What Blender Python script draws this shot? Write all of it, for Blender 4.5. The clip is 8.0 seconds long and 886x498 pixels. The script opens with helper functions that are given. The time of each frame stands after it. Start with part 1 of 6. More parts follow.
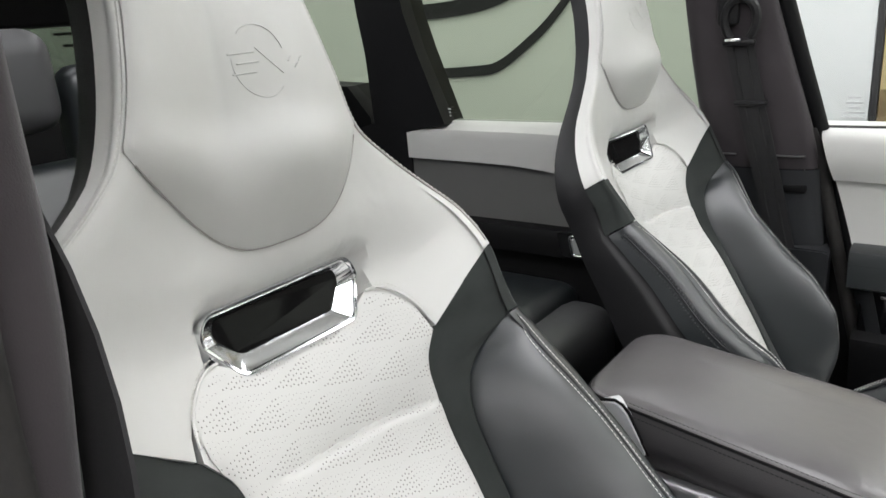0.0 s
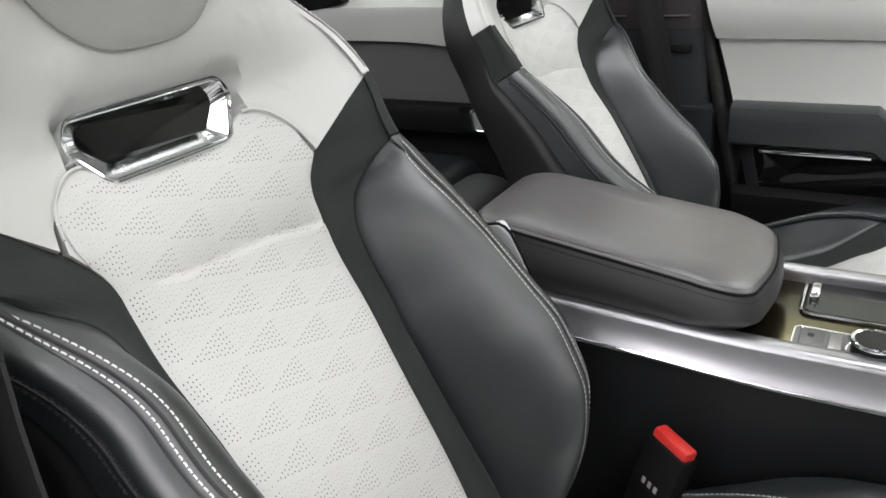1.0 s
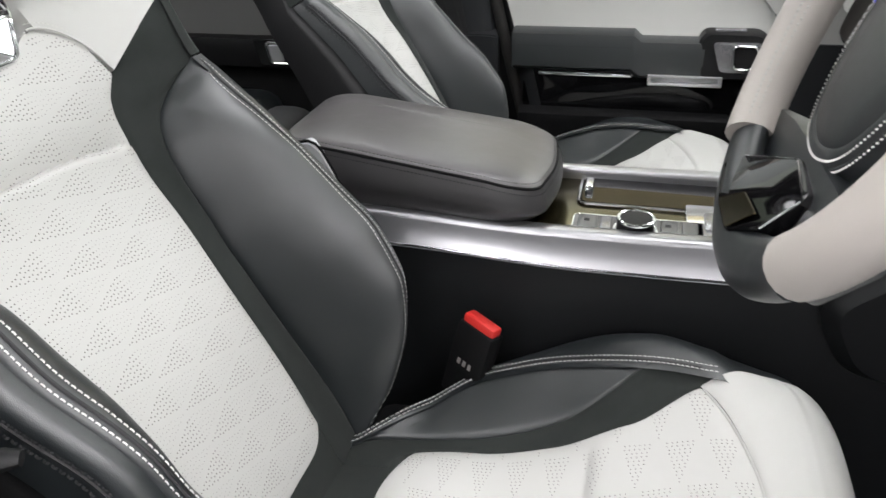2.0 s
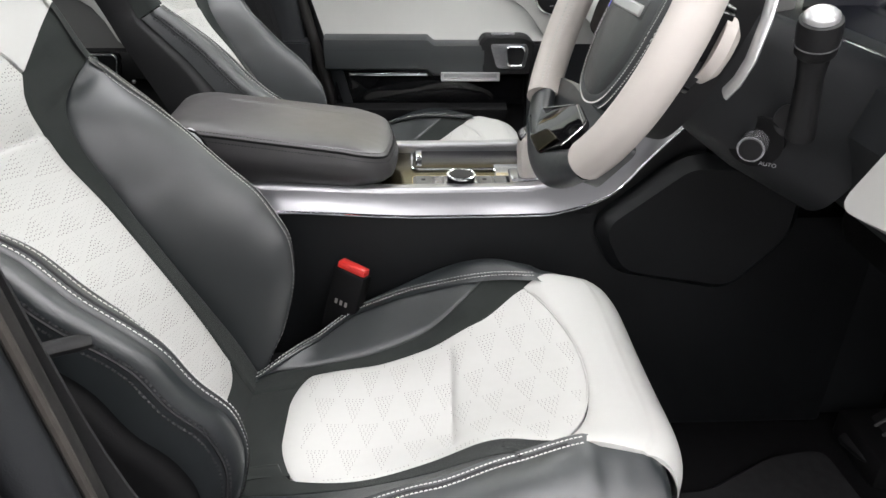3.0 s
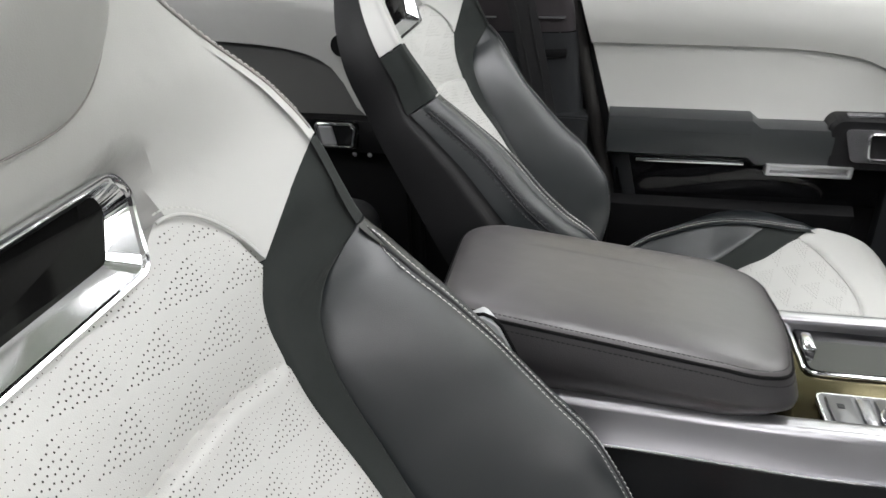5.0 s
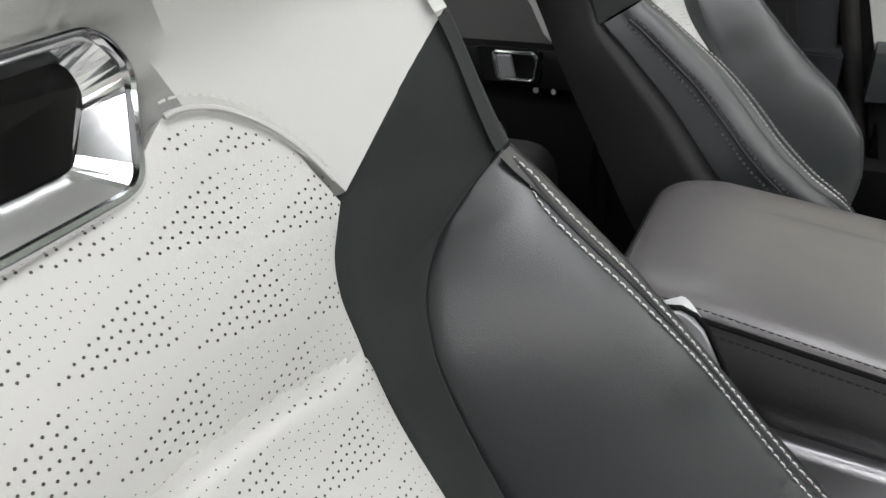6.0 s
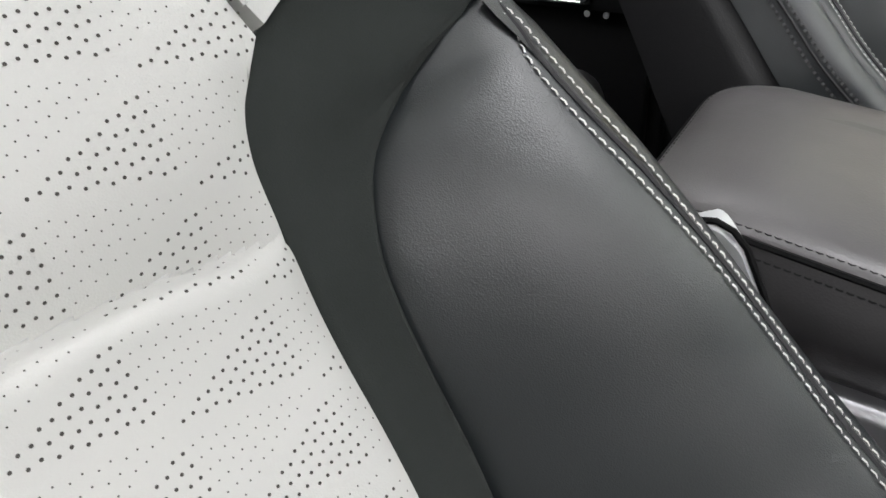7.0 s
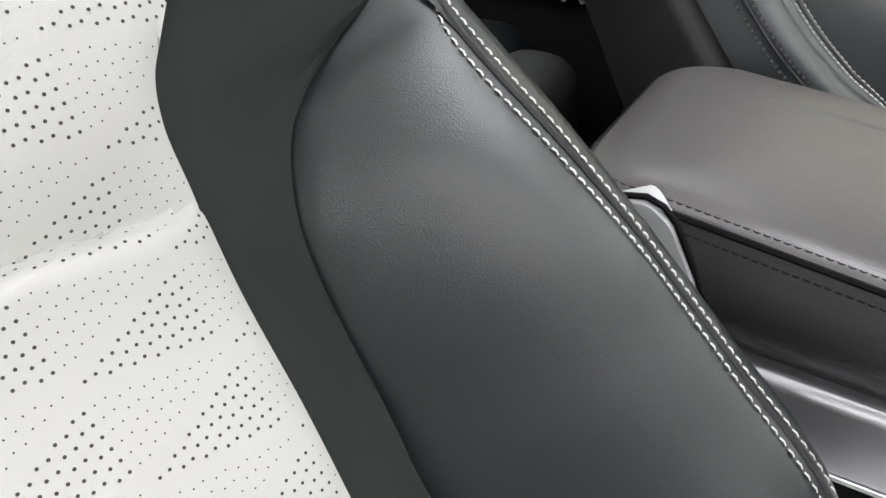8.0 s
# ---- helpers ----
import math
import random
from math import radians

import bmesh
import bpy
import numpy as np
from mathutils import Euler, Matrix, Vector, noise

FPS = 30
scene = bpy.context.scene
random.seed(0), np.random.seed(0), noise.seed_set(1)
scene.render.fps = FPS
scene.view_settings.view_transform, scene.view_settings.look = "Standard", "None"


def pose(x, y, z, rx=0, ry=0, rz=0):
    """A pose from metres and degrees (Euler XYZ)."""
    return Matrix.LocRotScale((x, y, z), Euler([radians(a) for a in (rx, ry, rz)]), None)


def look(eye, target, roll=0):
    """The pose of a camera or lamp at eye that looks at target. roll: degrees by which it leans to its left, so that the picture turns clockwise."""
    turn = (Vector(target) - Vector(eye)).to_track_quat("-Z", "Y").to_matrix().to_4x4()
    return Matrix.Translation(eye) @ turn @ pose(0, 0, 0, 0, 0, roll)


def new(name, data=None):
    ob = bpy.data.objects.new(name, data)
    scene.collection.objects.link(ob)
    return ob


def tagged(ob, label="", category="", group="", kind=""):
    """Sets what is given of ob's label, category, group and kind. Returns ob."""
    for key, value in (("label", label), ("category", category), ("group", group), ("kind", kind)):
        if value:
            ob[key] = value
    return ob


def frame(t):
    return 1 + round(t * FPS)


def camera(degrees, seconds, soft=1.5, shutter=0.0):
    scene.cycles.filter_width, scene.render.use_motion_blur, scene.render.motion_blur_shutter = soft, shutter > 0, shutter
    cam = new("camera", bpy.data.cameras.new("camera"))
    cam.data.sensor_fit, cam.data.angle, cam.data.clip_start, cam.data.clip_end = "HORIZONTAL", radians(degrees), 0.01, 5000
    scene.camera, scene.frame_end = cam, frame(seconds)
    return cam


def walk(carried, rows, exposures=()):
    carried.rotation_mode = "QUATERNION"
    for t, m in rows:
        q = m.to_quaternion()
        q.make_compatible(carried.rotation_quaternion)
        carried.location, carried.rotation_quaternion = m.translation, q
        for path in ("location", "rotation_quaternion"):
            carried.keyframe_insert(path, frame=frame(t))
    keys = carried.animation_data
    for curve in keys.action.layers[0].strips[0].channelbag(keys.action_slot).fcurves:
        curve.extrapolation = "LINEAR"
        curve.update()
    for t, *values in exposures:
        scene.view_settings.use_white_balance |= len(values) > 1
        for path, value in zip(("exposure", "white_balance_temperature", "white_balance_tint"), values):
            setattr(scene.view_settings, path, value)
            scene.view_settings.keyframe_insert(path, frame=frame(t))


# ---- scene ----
cam = camera(62.4, 8.0, shutter=0.15)
PATH = [
    (0, (0.377, -0.728, 1.443), (-0.798, 0.770, 0.830), -4.7),
    (0.5, (0.406, -0.728, 1.394), (-0.689, 0.790, 0.690), -5.3),
    (1, (0.431, -0.747, 1.349), (-0.543, 0.793, 0.527), -5.0),
    (1.5, (0.448, -0.757, 1.336), (-0.347, 0.834, 0.421), -4.4),
    (2, (0.448, -0.808, 1.338), (-0.028, 0.867, 0.353), -2.3),
    (3.5, (0.323, -1.095, 1.392), (0.517, 0.662, 0.457), 1.2),
    (4, (0.266, -0.937, 1.398), (0.399, 0.832, 0.474), 1.1),
    (4.5, (0.189, -0.723, 1.401), (0.057, 1.047, 0.479), -0.7),
    (5, (0.165, -0.613, 1.383), (-0.206, 1.119, 0.454), -1.5),
    (6.5, (0.122, -0.401, 1.245), (-0.801, 1.019, 0.181), -4.1),
    (7, (0.139, -0.388, 1.221), (-0.791, 0.993, 0.113), -4.0),
    (7.5, (0.162, -0.378, 1.216), (-0.756, 0.980, 0.069), -4.1),
    (8, (0.166, -0.379, 1.215), (-0.741, 0.997, 0.082), -3.3),
]
walk(cam, [(t, look(eye, target, roll)) for t, eye, target, roll in PATH],
     exposures=[(0, 0.30), (1, 0.22), (2, 0.30), (3.5, 0.40), (4.5, 0.34), (5.2, 0.15), (6.5, 0.12), (7.2, 0.22), (8, 0.36)])

# ---- world and light ----
world = bpy.data.worlds.new("showroom_air")
scene.world = world
world.use_nodes = True
world.node_tree.nodes["Background"].inputs[0].default_value = (0.9, 0.95, 1.0, 1)
world.node_tree.nodes["Background"].inputs[1].default_value = 0.04


# ---- materials ----
def material(name, base, rough=0.5, metal=0.0, grain=0.0, grain_scale=800.0, vary=0.08, vary_scale=9.0, coat=0.0,
             spec=0.5, sheen=0.0, cells=False, emit=0.0, rough_vary=0.06, tone=None, wave=0.0):
    m = bpy.data.materials.new(name)
    m.use_nodes = True
    nt = m.node_tree
    b = nt.nodes["Principled BSDF"]
    b.inputs["Roughness"].default_value = rough
    b.inputs["Metallic"].default_value = metal
    b.inputs["Coat Weight"].default_value = coat
    b.inputs["Coat Roughness"].default_value = 0.06
    b.inputs["Specular IOR Level"].default_value = spec
    b.inputs["Sheen Weight"].default_value = sheen
    b.inputs["Sheen Roughness"].default_value = 0.4
    co = nt.nodes.new("ShaderNodeTexCoord")
    n1 = nt.nodes.new("ShaderNodeTexNoise")
    n1.inputs["Scale"].default_value = vary_scale
    n1.inputs["Detail"].default_value = 6
    nt.links.new(co.outputs["Object"], n1.inputs["Vector"])
    mix = nt.nodes.new("ShaderNodeMix")
    mix.data_type = "RGBA"
    dark = tuple(c * (1 - vary) for c in base)
    lite = tone or tuple(min(1, c * (1 + vary)) for c in base)
    mix.inputs["A"].default_value = (*dark, 1)
    mix.inputs["B"].default_value = (*lite, 1)
    nt.links.new(n1.outputs["Fac"], mix.inputs["Factor"])
    nt.links.new(mix.outputs["Result"], b.inputs["Base Color"])
    if rough_vary:
        mr = nt.nodes.new("ShaderNodeMapRange")
        mr.inputs["To Min"].default_value = max(0.02, rough - rough_vary)
        mr.inputs["To Max"].default_value = min(1, rough + rough_vary)
        n2 = nt.nodes.new("ShaderNodeTexNoise")
        n2.inputs["Scale"].default_value = vary_scale * 6
        n2.inputs["Detail"].default_value = 4
        nt.links.new(co.outputs["Object"], n2.inputs["Vector"])
        nt.links.new(n2.outputs["Fac"], mr.inputs["Value"])
        nt.links.new(mr.outputs["Result"], b.inputs["Roughness"])
    if grain:
        if cells:
            g = nt.nodes.new("ShaderNodeTexVoronoi")
            g.inputs["Scale"].default_value = grain_scale
            out = g.outputs["Distance"]
        else:
            g = nt.nodes.new("ShaderNodeTexNoise")
            g.inputs["Scale"].default_value = grain_scale
            g.inputs["Detail"].default_value = 3
            out = g.outputs["Fac"]
        nt.links.new(co.outputs["Object"], g.inputs["Vector"])
        bump = nt.nodes.new("ShaderNodeBump")
        bump.inputs["Strength"].default_value = grain
        bump.inputs["Distance"].default_value = 0.0006
        nt.links.new(out, bump.inputs["Height"])
        nt.links.new(bump.outputs["Normal"], b.inputs["Normal"])
        if wave:
            n3 = nt.nodes.new("ShaderNodeTexNoise")
            n3.inputs["Scale"].default_value = 22.0
            n3.inputs["Detail"].default_value = 2
            nt.links.new(co.outputs["Object"], n3.inputs["Vector"])
            soft = nt.nodes.new("ShaderNodeBump")
            soft.inputs["Strength"].default_value = wave
            soft.inputs["Distance"].default_value = 0.004
            nt.links.new(n3.outputs["Fac"], soft.inputs["Height"])
            nt.links.new(soft.outputs["Normal"], bump.inputs["Normal"])
    if emit:
        b.inputs["Emission Color"].default_value = (*base, 1)
        b.inputs["Emission Strength"].default_value = emit
    return m


def glass_material(name, tint, rough=0.0):
    m = bpy.data.materials.new(name)
    m.use_nodes = True
    nt = m.node_tree
    nt.nodes.remove(nt.nodes["Principled BSDF"])
    t, g, mx = (nt.nodes.new(k) for k in ("ShaderNodeBsdfTransparent", "ShaderNodeBsdfGlossy", "ShaderNodeMixShader"))
    t.inputs[0].default_value = (*tint, 1)
    g.inputs["Roughness"].default_value = rough
    mx.inputs[0].default_value = 0.05
    nt.links.new(t.outputs[0], mx.inputs[1])
    nt.links.new(g.outputs[0], mx.inputs[2])
    nt.links.new(mx.outputs[0], nt.nodes["Material Output"].inputs[0])
    return m


WHITE = material("white_leather", (0.535, 0.535, 0.515), 0.44, grain=0.12, grain_scale=1300, cells=True, vary=0.04, wave=0.35)
BLACK = material("black_leather", (0.0165, 0.0200, 0.0220), 0.35, rough_vary=0.04, grain=0.19, grain_scale=1600, cells=True, vary=0.15, spec=1.0, wave=0.2)
SUEDE = material("charcoal_suede", (0.029, 0.0325, 0.031), 0.92, grain=0.5, grain_scale=1600, vary=0.2, vary_scale=30, spec=0.12, sheen=0.12)
GREYSUEDE = material("grey_suede", (0.046, 0.041, 0.044), 0.95, grain=0.5, grain_scale=1200, vary=0.18, vary_scale=22, spec=0.1, sheen=0.25)
PLASTIC = material("black_plastic", (0.009, 0.009, 0.0098), 0.5, grain=0.3, grain_scale=700, vary=0.15, spec=0.3)
DARKPLASTIC = material("deep_black_plastic", (0.0045, 0.0045, 0.005), 0.65, grain=0.3, grain_scale=700, vary=0.15, spec=0.18)
GLOSS = material("piano_black", (0.004, 0.004, 0.0045), 0.06, spec=0.35, vary=0.0, rough_vary=0.02)
BRONZE = material("dark_mirror_veneer", (0.090, 0.077, 0.040), 0.20, metal=0.9, vary=0.1, rough_vary=0.03)
SILVER = material("satin_silver", (0.34, 0.34, 0.355), 0.25, metal=0.8, vary=0.02, rough_vary=0.0)
RAIL = material("lacquered_silver", (0.42, 0.42, 0.435), 0.30, metal=0.85, vary=0.02, rough_vary=0.0)
SWITCH = material("satin_switch_metal", (0.17, 0.17, 0.175), 0.36, metal=0.7, vary=0.03, rough_vary=0.0)
CHROME = material("chrome", (0.80, 0.81, 0.82), 0.11, metal=1.0, vary=0.02, rough_vary=0.04)
MIRROR = material("smoked_mirror", (0.006, 0.006, 0.006), 0.05, metal=0.0, vary=0.0, rough_vary=0.01, spec=0.12)
RED = material("red_plastic", (0.65, 0.035, 0.03), 0.38, vary=0.05, vary_scale=40)
TRIM = material("slate_trim_plastic", (0.021, 0.0225, 0.025), 0.6, grain=0.3, grain_scale=700, vary=0.15, spec=0.3)
CARPET = material("black_carpet", (0.005, 0.005, 0.0055), 1.0, grain=1.0, grain_scale=500, vary=0.35, vary_scale=60, spec=0.1)
PAINT = material("grey_metallic_paint", (0.21, 0.21, 0.24), 0.36, metal=0.55, coat=0.7, vary=0.05, vary_scale=300)
RUBBER = material("worn_rubber", (0.006, 0.006, 0.006), 0.75, grain=0.4, grain_scale=300, vary=0.5, vary_scale=50, tone=(0.020, 0.018, 0.0165))
THREAD = material("pale_thread", (0.66, 0.66, 0.64), 0.7, vary=0.05)
SEAM = material("seam_shadow_thread", (0.30, 0.285, 0.27), 0.8, vary=0.1)
DARKTHREAD = material("dark_thread", (0.03, 0.03, 0.032), 0.7, vary=0.05)
HOLE = material("perforation_shadow", (0.062, 0.058, 0.052), 0.9, vary=0.0, rough_vary=0)
WEBBING = material("belt_webbing", (0.014, 0.014, 0.015), 0.8, grain=0.6, grain_scale=1200, vary=0.2, vary_scale=200)
WALLPAINT = material("wall_paint", (0.66, 0.69, 0.63), 0.7, vary=0.03, vary_scale=2)
WALLDARK = material("darkened_unseen_wall", (0.12, 0.12, 0.123), 0.7, vary=0.05, vary_scale=2)
FLOORTILE = material("polished_floor", (0.20, 0.20, 0.20), 0.25, vary=0.08, vary_scale=3)
LAMP = material("ceiling_panel_glow", (1.0, 0.972, 0.995), 0.5, vary=0.0, rough_vary=0, emit=12.5)
SCREEN = material("dark_display", (0.006, 0.008, 0.026), 0.08, vary=0.0, rough_vary=0, coat=0.5)
BLUE = material("blue_glow", (0.12, 0.12, 0.8), 0.4, vary=0.0, rough_vary=0, emit=0.35)
INK = material("grey_print", (0.35, 0.35, 0.36), 0.6, vary=0.0, rough_vary=0)
ETCH = material("etched_glass_print", (0.50, 0.52, 0.52), 0.7, vary=0.0, rough_vary=0)
DUST = material("dusty_rubber_edge", (0.17, 0.15, 0.13), 0.9, vary=0.6, vary_scale=45, tone=(0.02, 0.018, 0.016), grain=0.5, grain_scale=500)
BROWN = material("brown_print", (0.10, 0.07, 0.035), 0.6, vary=0.7, vary_scale=14, tone=(0.26, 0.19, 0.09))
BLACKINK = material("black_print", (0.015, 0.015, 0.016), 0.6, vary=0.0, rough_vary=0)
WHITEBOARD = material("white_board", (0.50, 0.52, 0.52), 0.5, vary=0.02)
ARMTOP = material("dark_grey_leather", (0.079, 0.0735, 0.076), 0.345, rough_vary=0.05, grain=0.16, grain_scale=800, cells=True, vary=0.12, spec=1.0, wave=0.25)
# same leather as ARMTOP, its colour darkened for the shade on the lid's sides
ARMSHADE = material("shaded_grey_leather", (0.037, 0.0355, 0.0375), 0.38, grain=0.16, grain_scale=800, cells=True, vary=0.12, spec=0.8, wave=0.15)
ALLOY = material("satin_alloy", (0.62, 0.63, 0.64), 0.5, metal=0.3, vary=0.04)
SKIN = material("soft_black_trim", (0.0095, 0.0105, 0.0118), 0.5, grain=0.3, grain_scale=700, vary=0.12, spec=0.32)
IVORY = material("ivory_leather", (0.52, 0.485, 0.45), 0.46, grain=0.12, grain_scale=1300, cells=True, vary=0.04, wave=0.3)
MAT = material("charcoal_carpet", (0.017, 0.017, 0.018), 1.0, grain=1.0, grain_scale=500, vary=0.3, vary_scale=70, spec=0.1)
RIB = material("pale_rubber", (0.07, 0.07, 0.07), 0.6, vary=0.1)
GREYL = material("grey_leather", (0.14, 0.14, 0.135), 0.5, grain=0.1, grain_scale=900, cells=True, vary=0.05)
BRUSHED = material("brushed_metal", (0.62, 0.62, 0.63), 0.33, metal=0.75, vary=0.04, rough_vary=0.03)
FILLGLASS = glass_material("added_roof_glass", (0.80, 0.81, 0.81))
GREYPAD = material("grey_headrest_leather", (0.06, 0.06, 0.063), 0.5, grain=0.1, grain_scale=900, cells=True, vary=0.05)
OCHRE = material("ochre_poster", (0.40, 0.32, 0.17), 0.6, vary=0.25, vary_scale=6)


GLASS = glass_material("clear_glass", (0.93, 0.96, 0.94))
TINT = glass_material("privacy_glass", (0.34, 0.375, 0.325))


# ---- building helpers ----
BASES = {}


def thing(name, at, label, category, group="", kind=""):
    """An empty at a thing's base; its parts are built in world metres."""
    e = new(name)
    e.location = at
    BASES[e] = Vector(at)
    return tagged(e, label, category, group, kind)


def put_mesh(name, bm, mat, smooth=True):
    bmesh.ops.recalc_face_normals(bm, faces=bm.faces)
    me = bpy.data.meshes.new(name)
    bm.to_mesh(me)
    bm.free()
    if smooth:
        me.polygons.foreach_set("use_smooth", [True] * len(me.polygons))
        me.set_sharp_from_angle(angle=radians(42))
    me.materials.append(mat)
    return me


def part(name, bm, mat, parent, label="", smooth=True, kind=""):
    base = BASES[parent]
    bm.transform(Matrix.Translation(-base))
    ob = new(name, put_mesh(name, bm, mat, smooth))
    ob.parent = parent
    BASES[ob] = base
    return tagged(ob, label, kind=kind)


def single(name, bm, mat, label, category="", at=None, kind="", group="", smooth=True):
    """A thing of one mesh, in world metres."""
    me = put_mesh(name, bm, mat, smooth)
    ob = new(name, me)
    if at is not None:
        me.transform(Matrix.Translation(-Vector(at)))
        ob.location = at
    BASES[ob] = ob.location.copy()
    return tagged(ob, label, category, group, kind)


def curve(*knots):
    """A smooth function through (x, y) knots."""
    xs = np.array([k[0] for k in knots], float)
    ys = np.array([k[1] for k in knots], float)
    h, dl = np.diff(xs), np.diff(ys) / np.diff(xs)
    m = np.zeros(len(xs))
    m[0], m[-1] = dl[0], dl[-1]
    for i in range(1, len(xs) - 1):
        if dl[i - 1] * dl[i] > 0:
            w1, w2 = 2 * h[i] + h[i - 1], h[i] + 2 * h[i - 1]
            m[i] = (w1 + w2) / (w1 / dl[i - 1] + w2 / dl[i])

    def f(x):
        x = min(max(x, xs[0]), xs[-1])
        i = min(int(np.searchsorted(xs, x, "right")) - 1, len(h) - 1)
        t = (x - xs[i]) / h[i]
        return float((1 + 2 * t) * (1 - t) ** 2 * ys[i] + t * (1 - t) ** 2 * h[i] * m[i]
                     + t * t * (3 - 2 * t) * ys[i + 1] + t * t * (t - 1) * h[i] * m[i + 1])
    return f


def ease(t):
    t = min(max(t, 0.0), 1.0)
    return t * t * (3 - 2 * t)


def sheet(bm, fn, nu, nv, back=None, skirt=0.008):
    """A grid of fn(u, v) over the unit square; its rim is turned back along `back`."""
    g = [[bm.verts.new(fn(i / nu, j / nv)) for j in range(nv + 1)] for i in range(nu + 1)]
    for i in range(nu):
        for j in range(nv):
            bm.faces.new((g[i][j], g[i + 1][j], g[i + 1][j + 1], g[i][j + 1]))
    if back is not None:
        rim = [g[i][0] for i in range(nu)] + [g[nu][j] for j in range(nv)]
        rim += [g[i][nv] for i in range(nu, 0, -1)] + [g[0][j] for j in range(nv, 0, -1)]
        low = [bm.verts.new(v.co + Vector(back) * skirt) for v in rim]
        for k in range(len(rim)):
            q = (k + 1) % len(rim)
            bm.faces.new((rim[k], low[k], low[q], rim[q]))
    return bm


def box(bm, lo, hi, bevel=0.004, seg=2, m=None):
    r = bmesh.ops.create_cube(bm, size=1.0)
    vs = r["verts"]
    lo, hi = Vector(lo), Vector(hi)
    for v in vs:
        v.co = Vector([lo[k] + (v.co[k] + 0.5) * (hi[k] - lo[k]) for k in range(3)])
    if bevel:
        es = list({e for v in vs for e in v.link_edges})
        r = bmesh.ops.bevel(bm, geom=es, offset=min(bevel, 0.45 * min(hi - lo)), segments=seg, profile=0.5, affect="EDGES")
        vs = list({v for f in r["faces"] for v in f.verts} | {v for v in vs if v.is_valid})
    if m is not None:
        bmesh.ops.transform(bm, matrix=m, verts=vs)
    return bm


def cyl(bm, p, q, r0, r1=None, seg=20, cap=True):
    p, q = Vector(p), Vector(q)
    m = Matrix.Translation((p + q) / 2) @ (q - p).to_track_quat("Z", "Y").to_matrix().to_4x4()
    bmesh.ops.create_cone(bm, cap_ends=cap, segments=seg, radius1=r0, radius2=r0 if r1 is None else r1, depth=(q - p).length, matrix=m)
    return bm


def tube(bm, pts, r, seg=8, closed=False, flat=1.0, up=None):
    pts = [Vector(p) for p in pts]
    n, rings = len(pts), []
    ref = Vector(up) if up is not None else Vector((0.123, 0.231, 0.97))
    for i, p in enumerate(pts):
        a = pts[(i - 1) % n] if closed or i else p
        b = pts[(i + 1) % n] if closed or i < n - 1 else p
        t = (b - a).normalized()
        x = t.cross(ref).normalized()
        y = x.cross(t)
        rr = r(i / max(1, n - 1)) if callable(r) else r
        rings.append([bm.verts.new(p + x * (rr * math.cos(k * math.tau / seg)) + y * (rr * flat * math.sin(k * math.tau / seg))) for k in range(seg)])
    for i in range(n if closed else n - 1):
        A, B = rings[i], rings[(i + 1) % n]
        for k in range(seg):
            bm.faces.new((A[k], A[(k + 1) % seg], B[(k + 1) % seg], B[k]))
    if not closed:
        bm.faces.new(rings[0][::-1])
        bm.faces.new(rings[-1])
    return bm


def loft(bm, loops, cap0=False, cap1=False, closed=True):
    rings = [[bm.verts.new(p) for p in lp] for lp in loops]
    n = len(rings[0])
    for A, B in zip(rings, rings[1:]):
        for k in range(n if closed else n - 1):
            bm.faces.new((A[k], A[(k + 1) % n], B[(k + 1) % n], B[k]))
    if cap0:
        bm.faces.new(rings[0][::-1])
    if cap1:
        bm.faces.new(rings[-1])
    return bm


def rounded(pts, r, seg=5):
    """A closed 2D outline with its corners rounded."""
    out, n = [], len(pts)
    for i in range(n):
        p, a, b = (Vector(pts[k % n]) for k in (i, i - 1, i + 1))
        rr = min(r, 0.45 * (a - p).length, 0.45 * (b - p).length)
        s, e = p + (a - p).normalized() * rr, p + (b - p).normalized() * rr
        for k in range(seg + 1):
            t = k / seg
            out.append(s * (1 - t) ** 2 + p * 2 * t * (1 - t) + e * t * t)
    return out


def slab(bm, outline, place, depth, bevel=0.003):
    """A plate: a 2D outline set by place(a, b, h), from h = 0 to depth, its front edge bevelled."""
    c = sum((Vector(p) for p in outline), Vector((0, 0))) / len(outline)
    inner = [Vector(p) + (c - Vector(p)).normalized() * bevel for p in outline]
    loft(bm, [[place(p[0], p[1], 0) for p in outline], [place(p[0], p[1], depth - bevel) for p in outline],
              [place(p[0], p[1], depth) for p in inner]], cap0=True, cap1=True)
    return bm


def stitches(bm, fn, length, normal, pitch=0.0042, w=0.00052, fill=0.72):
    """A row of thread stitches along fn(t), t from 0 to 1, lying on a surface that faces normal."""
    n = max(2, int(length / pitch))
    nv = Vector(normal)
    for i in range(n):
        p, q = Vector(fn((i + 0.5 - fill / 2) / n)), Vector(fn((i + 0.5 + fill / 2) / n))
        d = (q - p)
        if d.length < 1e-6:
            continue
        x = d.cross(nv).normalized() * w
        up = nv * w
        c = (p + q) / 2 + up * 0.9
        vs = [bm.verts.new(k) for k in (p - x, p + x, c + x, c - x, q + x, q - x)]
        bm.faces.new((vs[0], vs[1], vs[2], vs[3]))
        bm.faces.new((vs[3], vs[2], vs[4], vs[5]))
    return bm


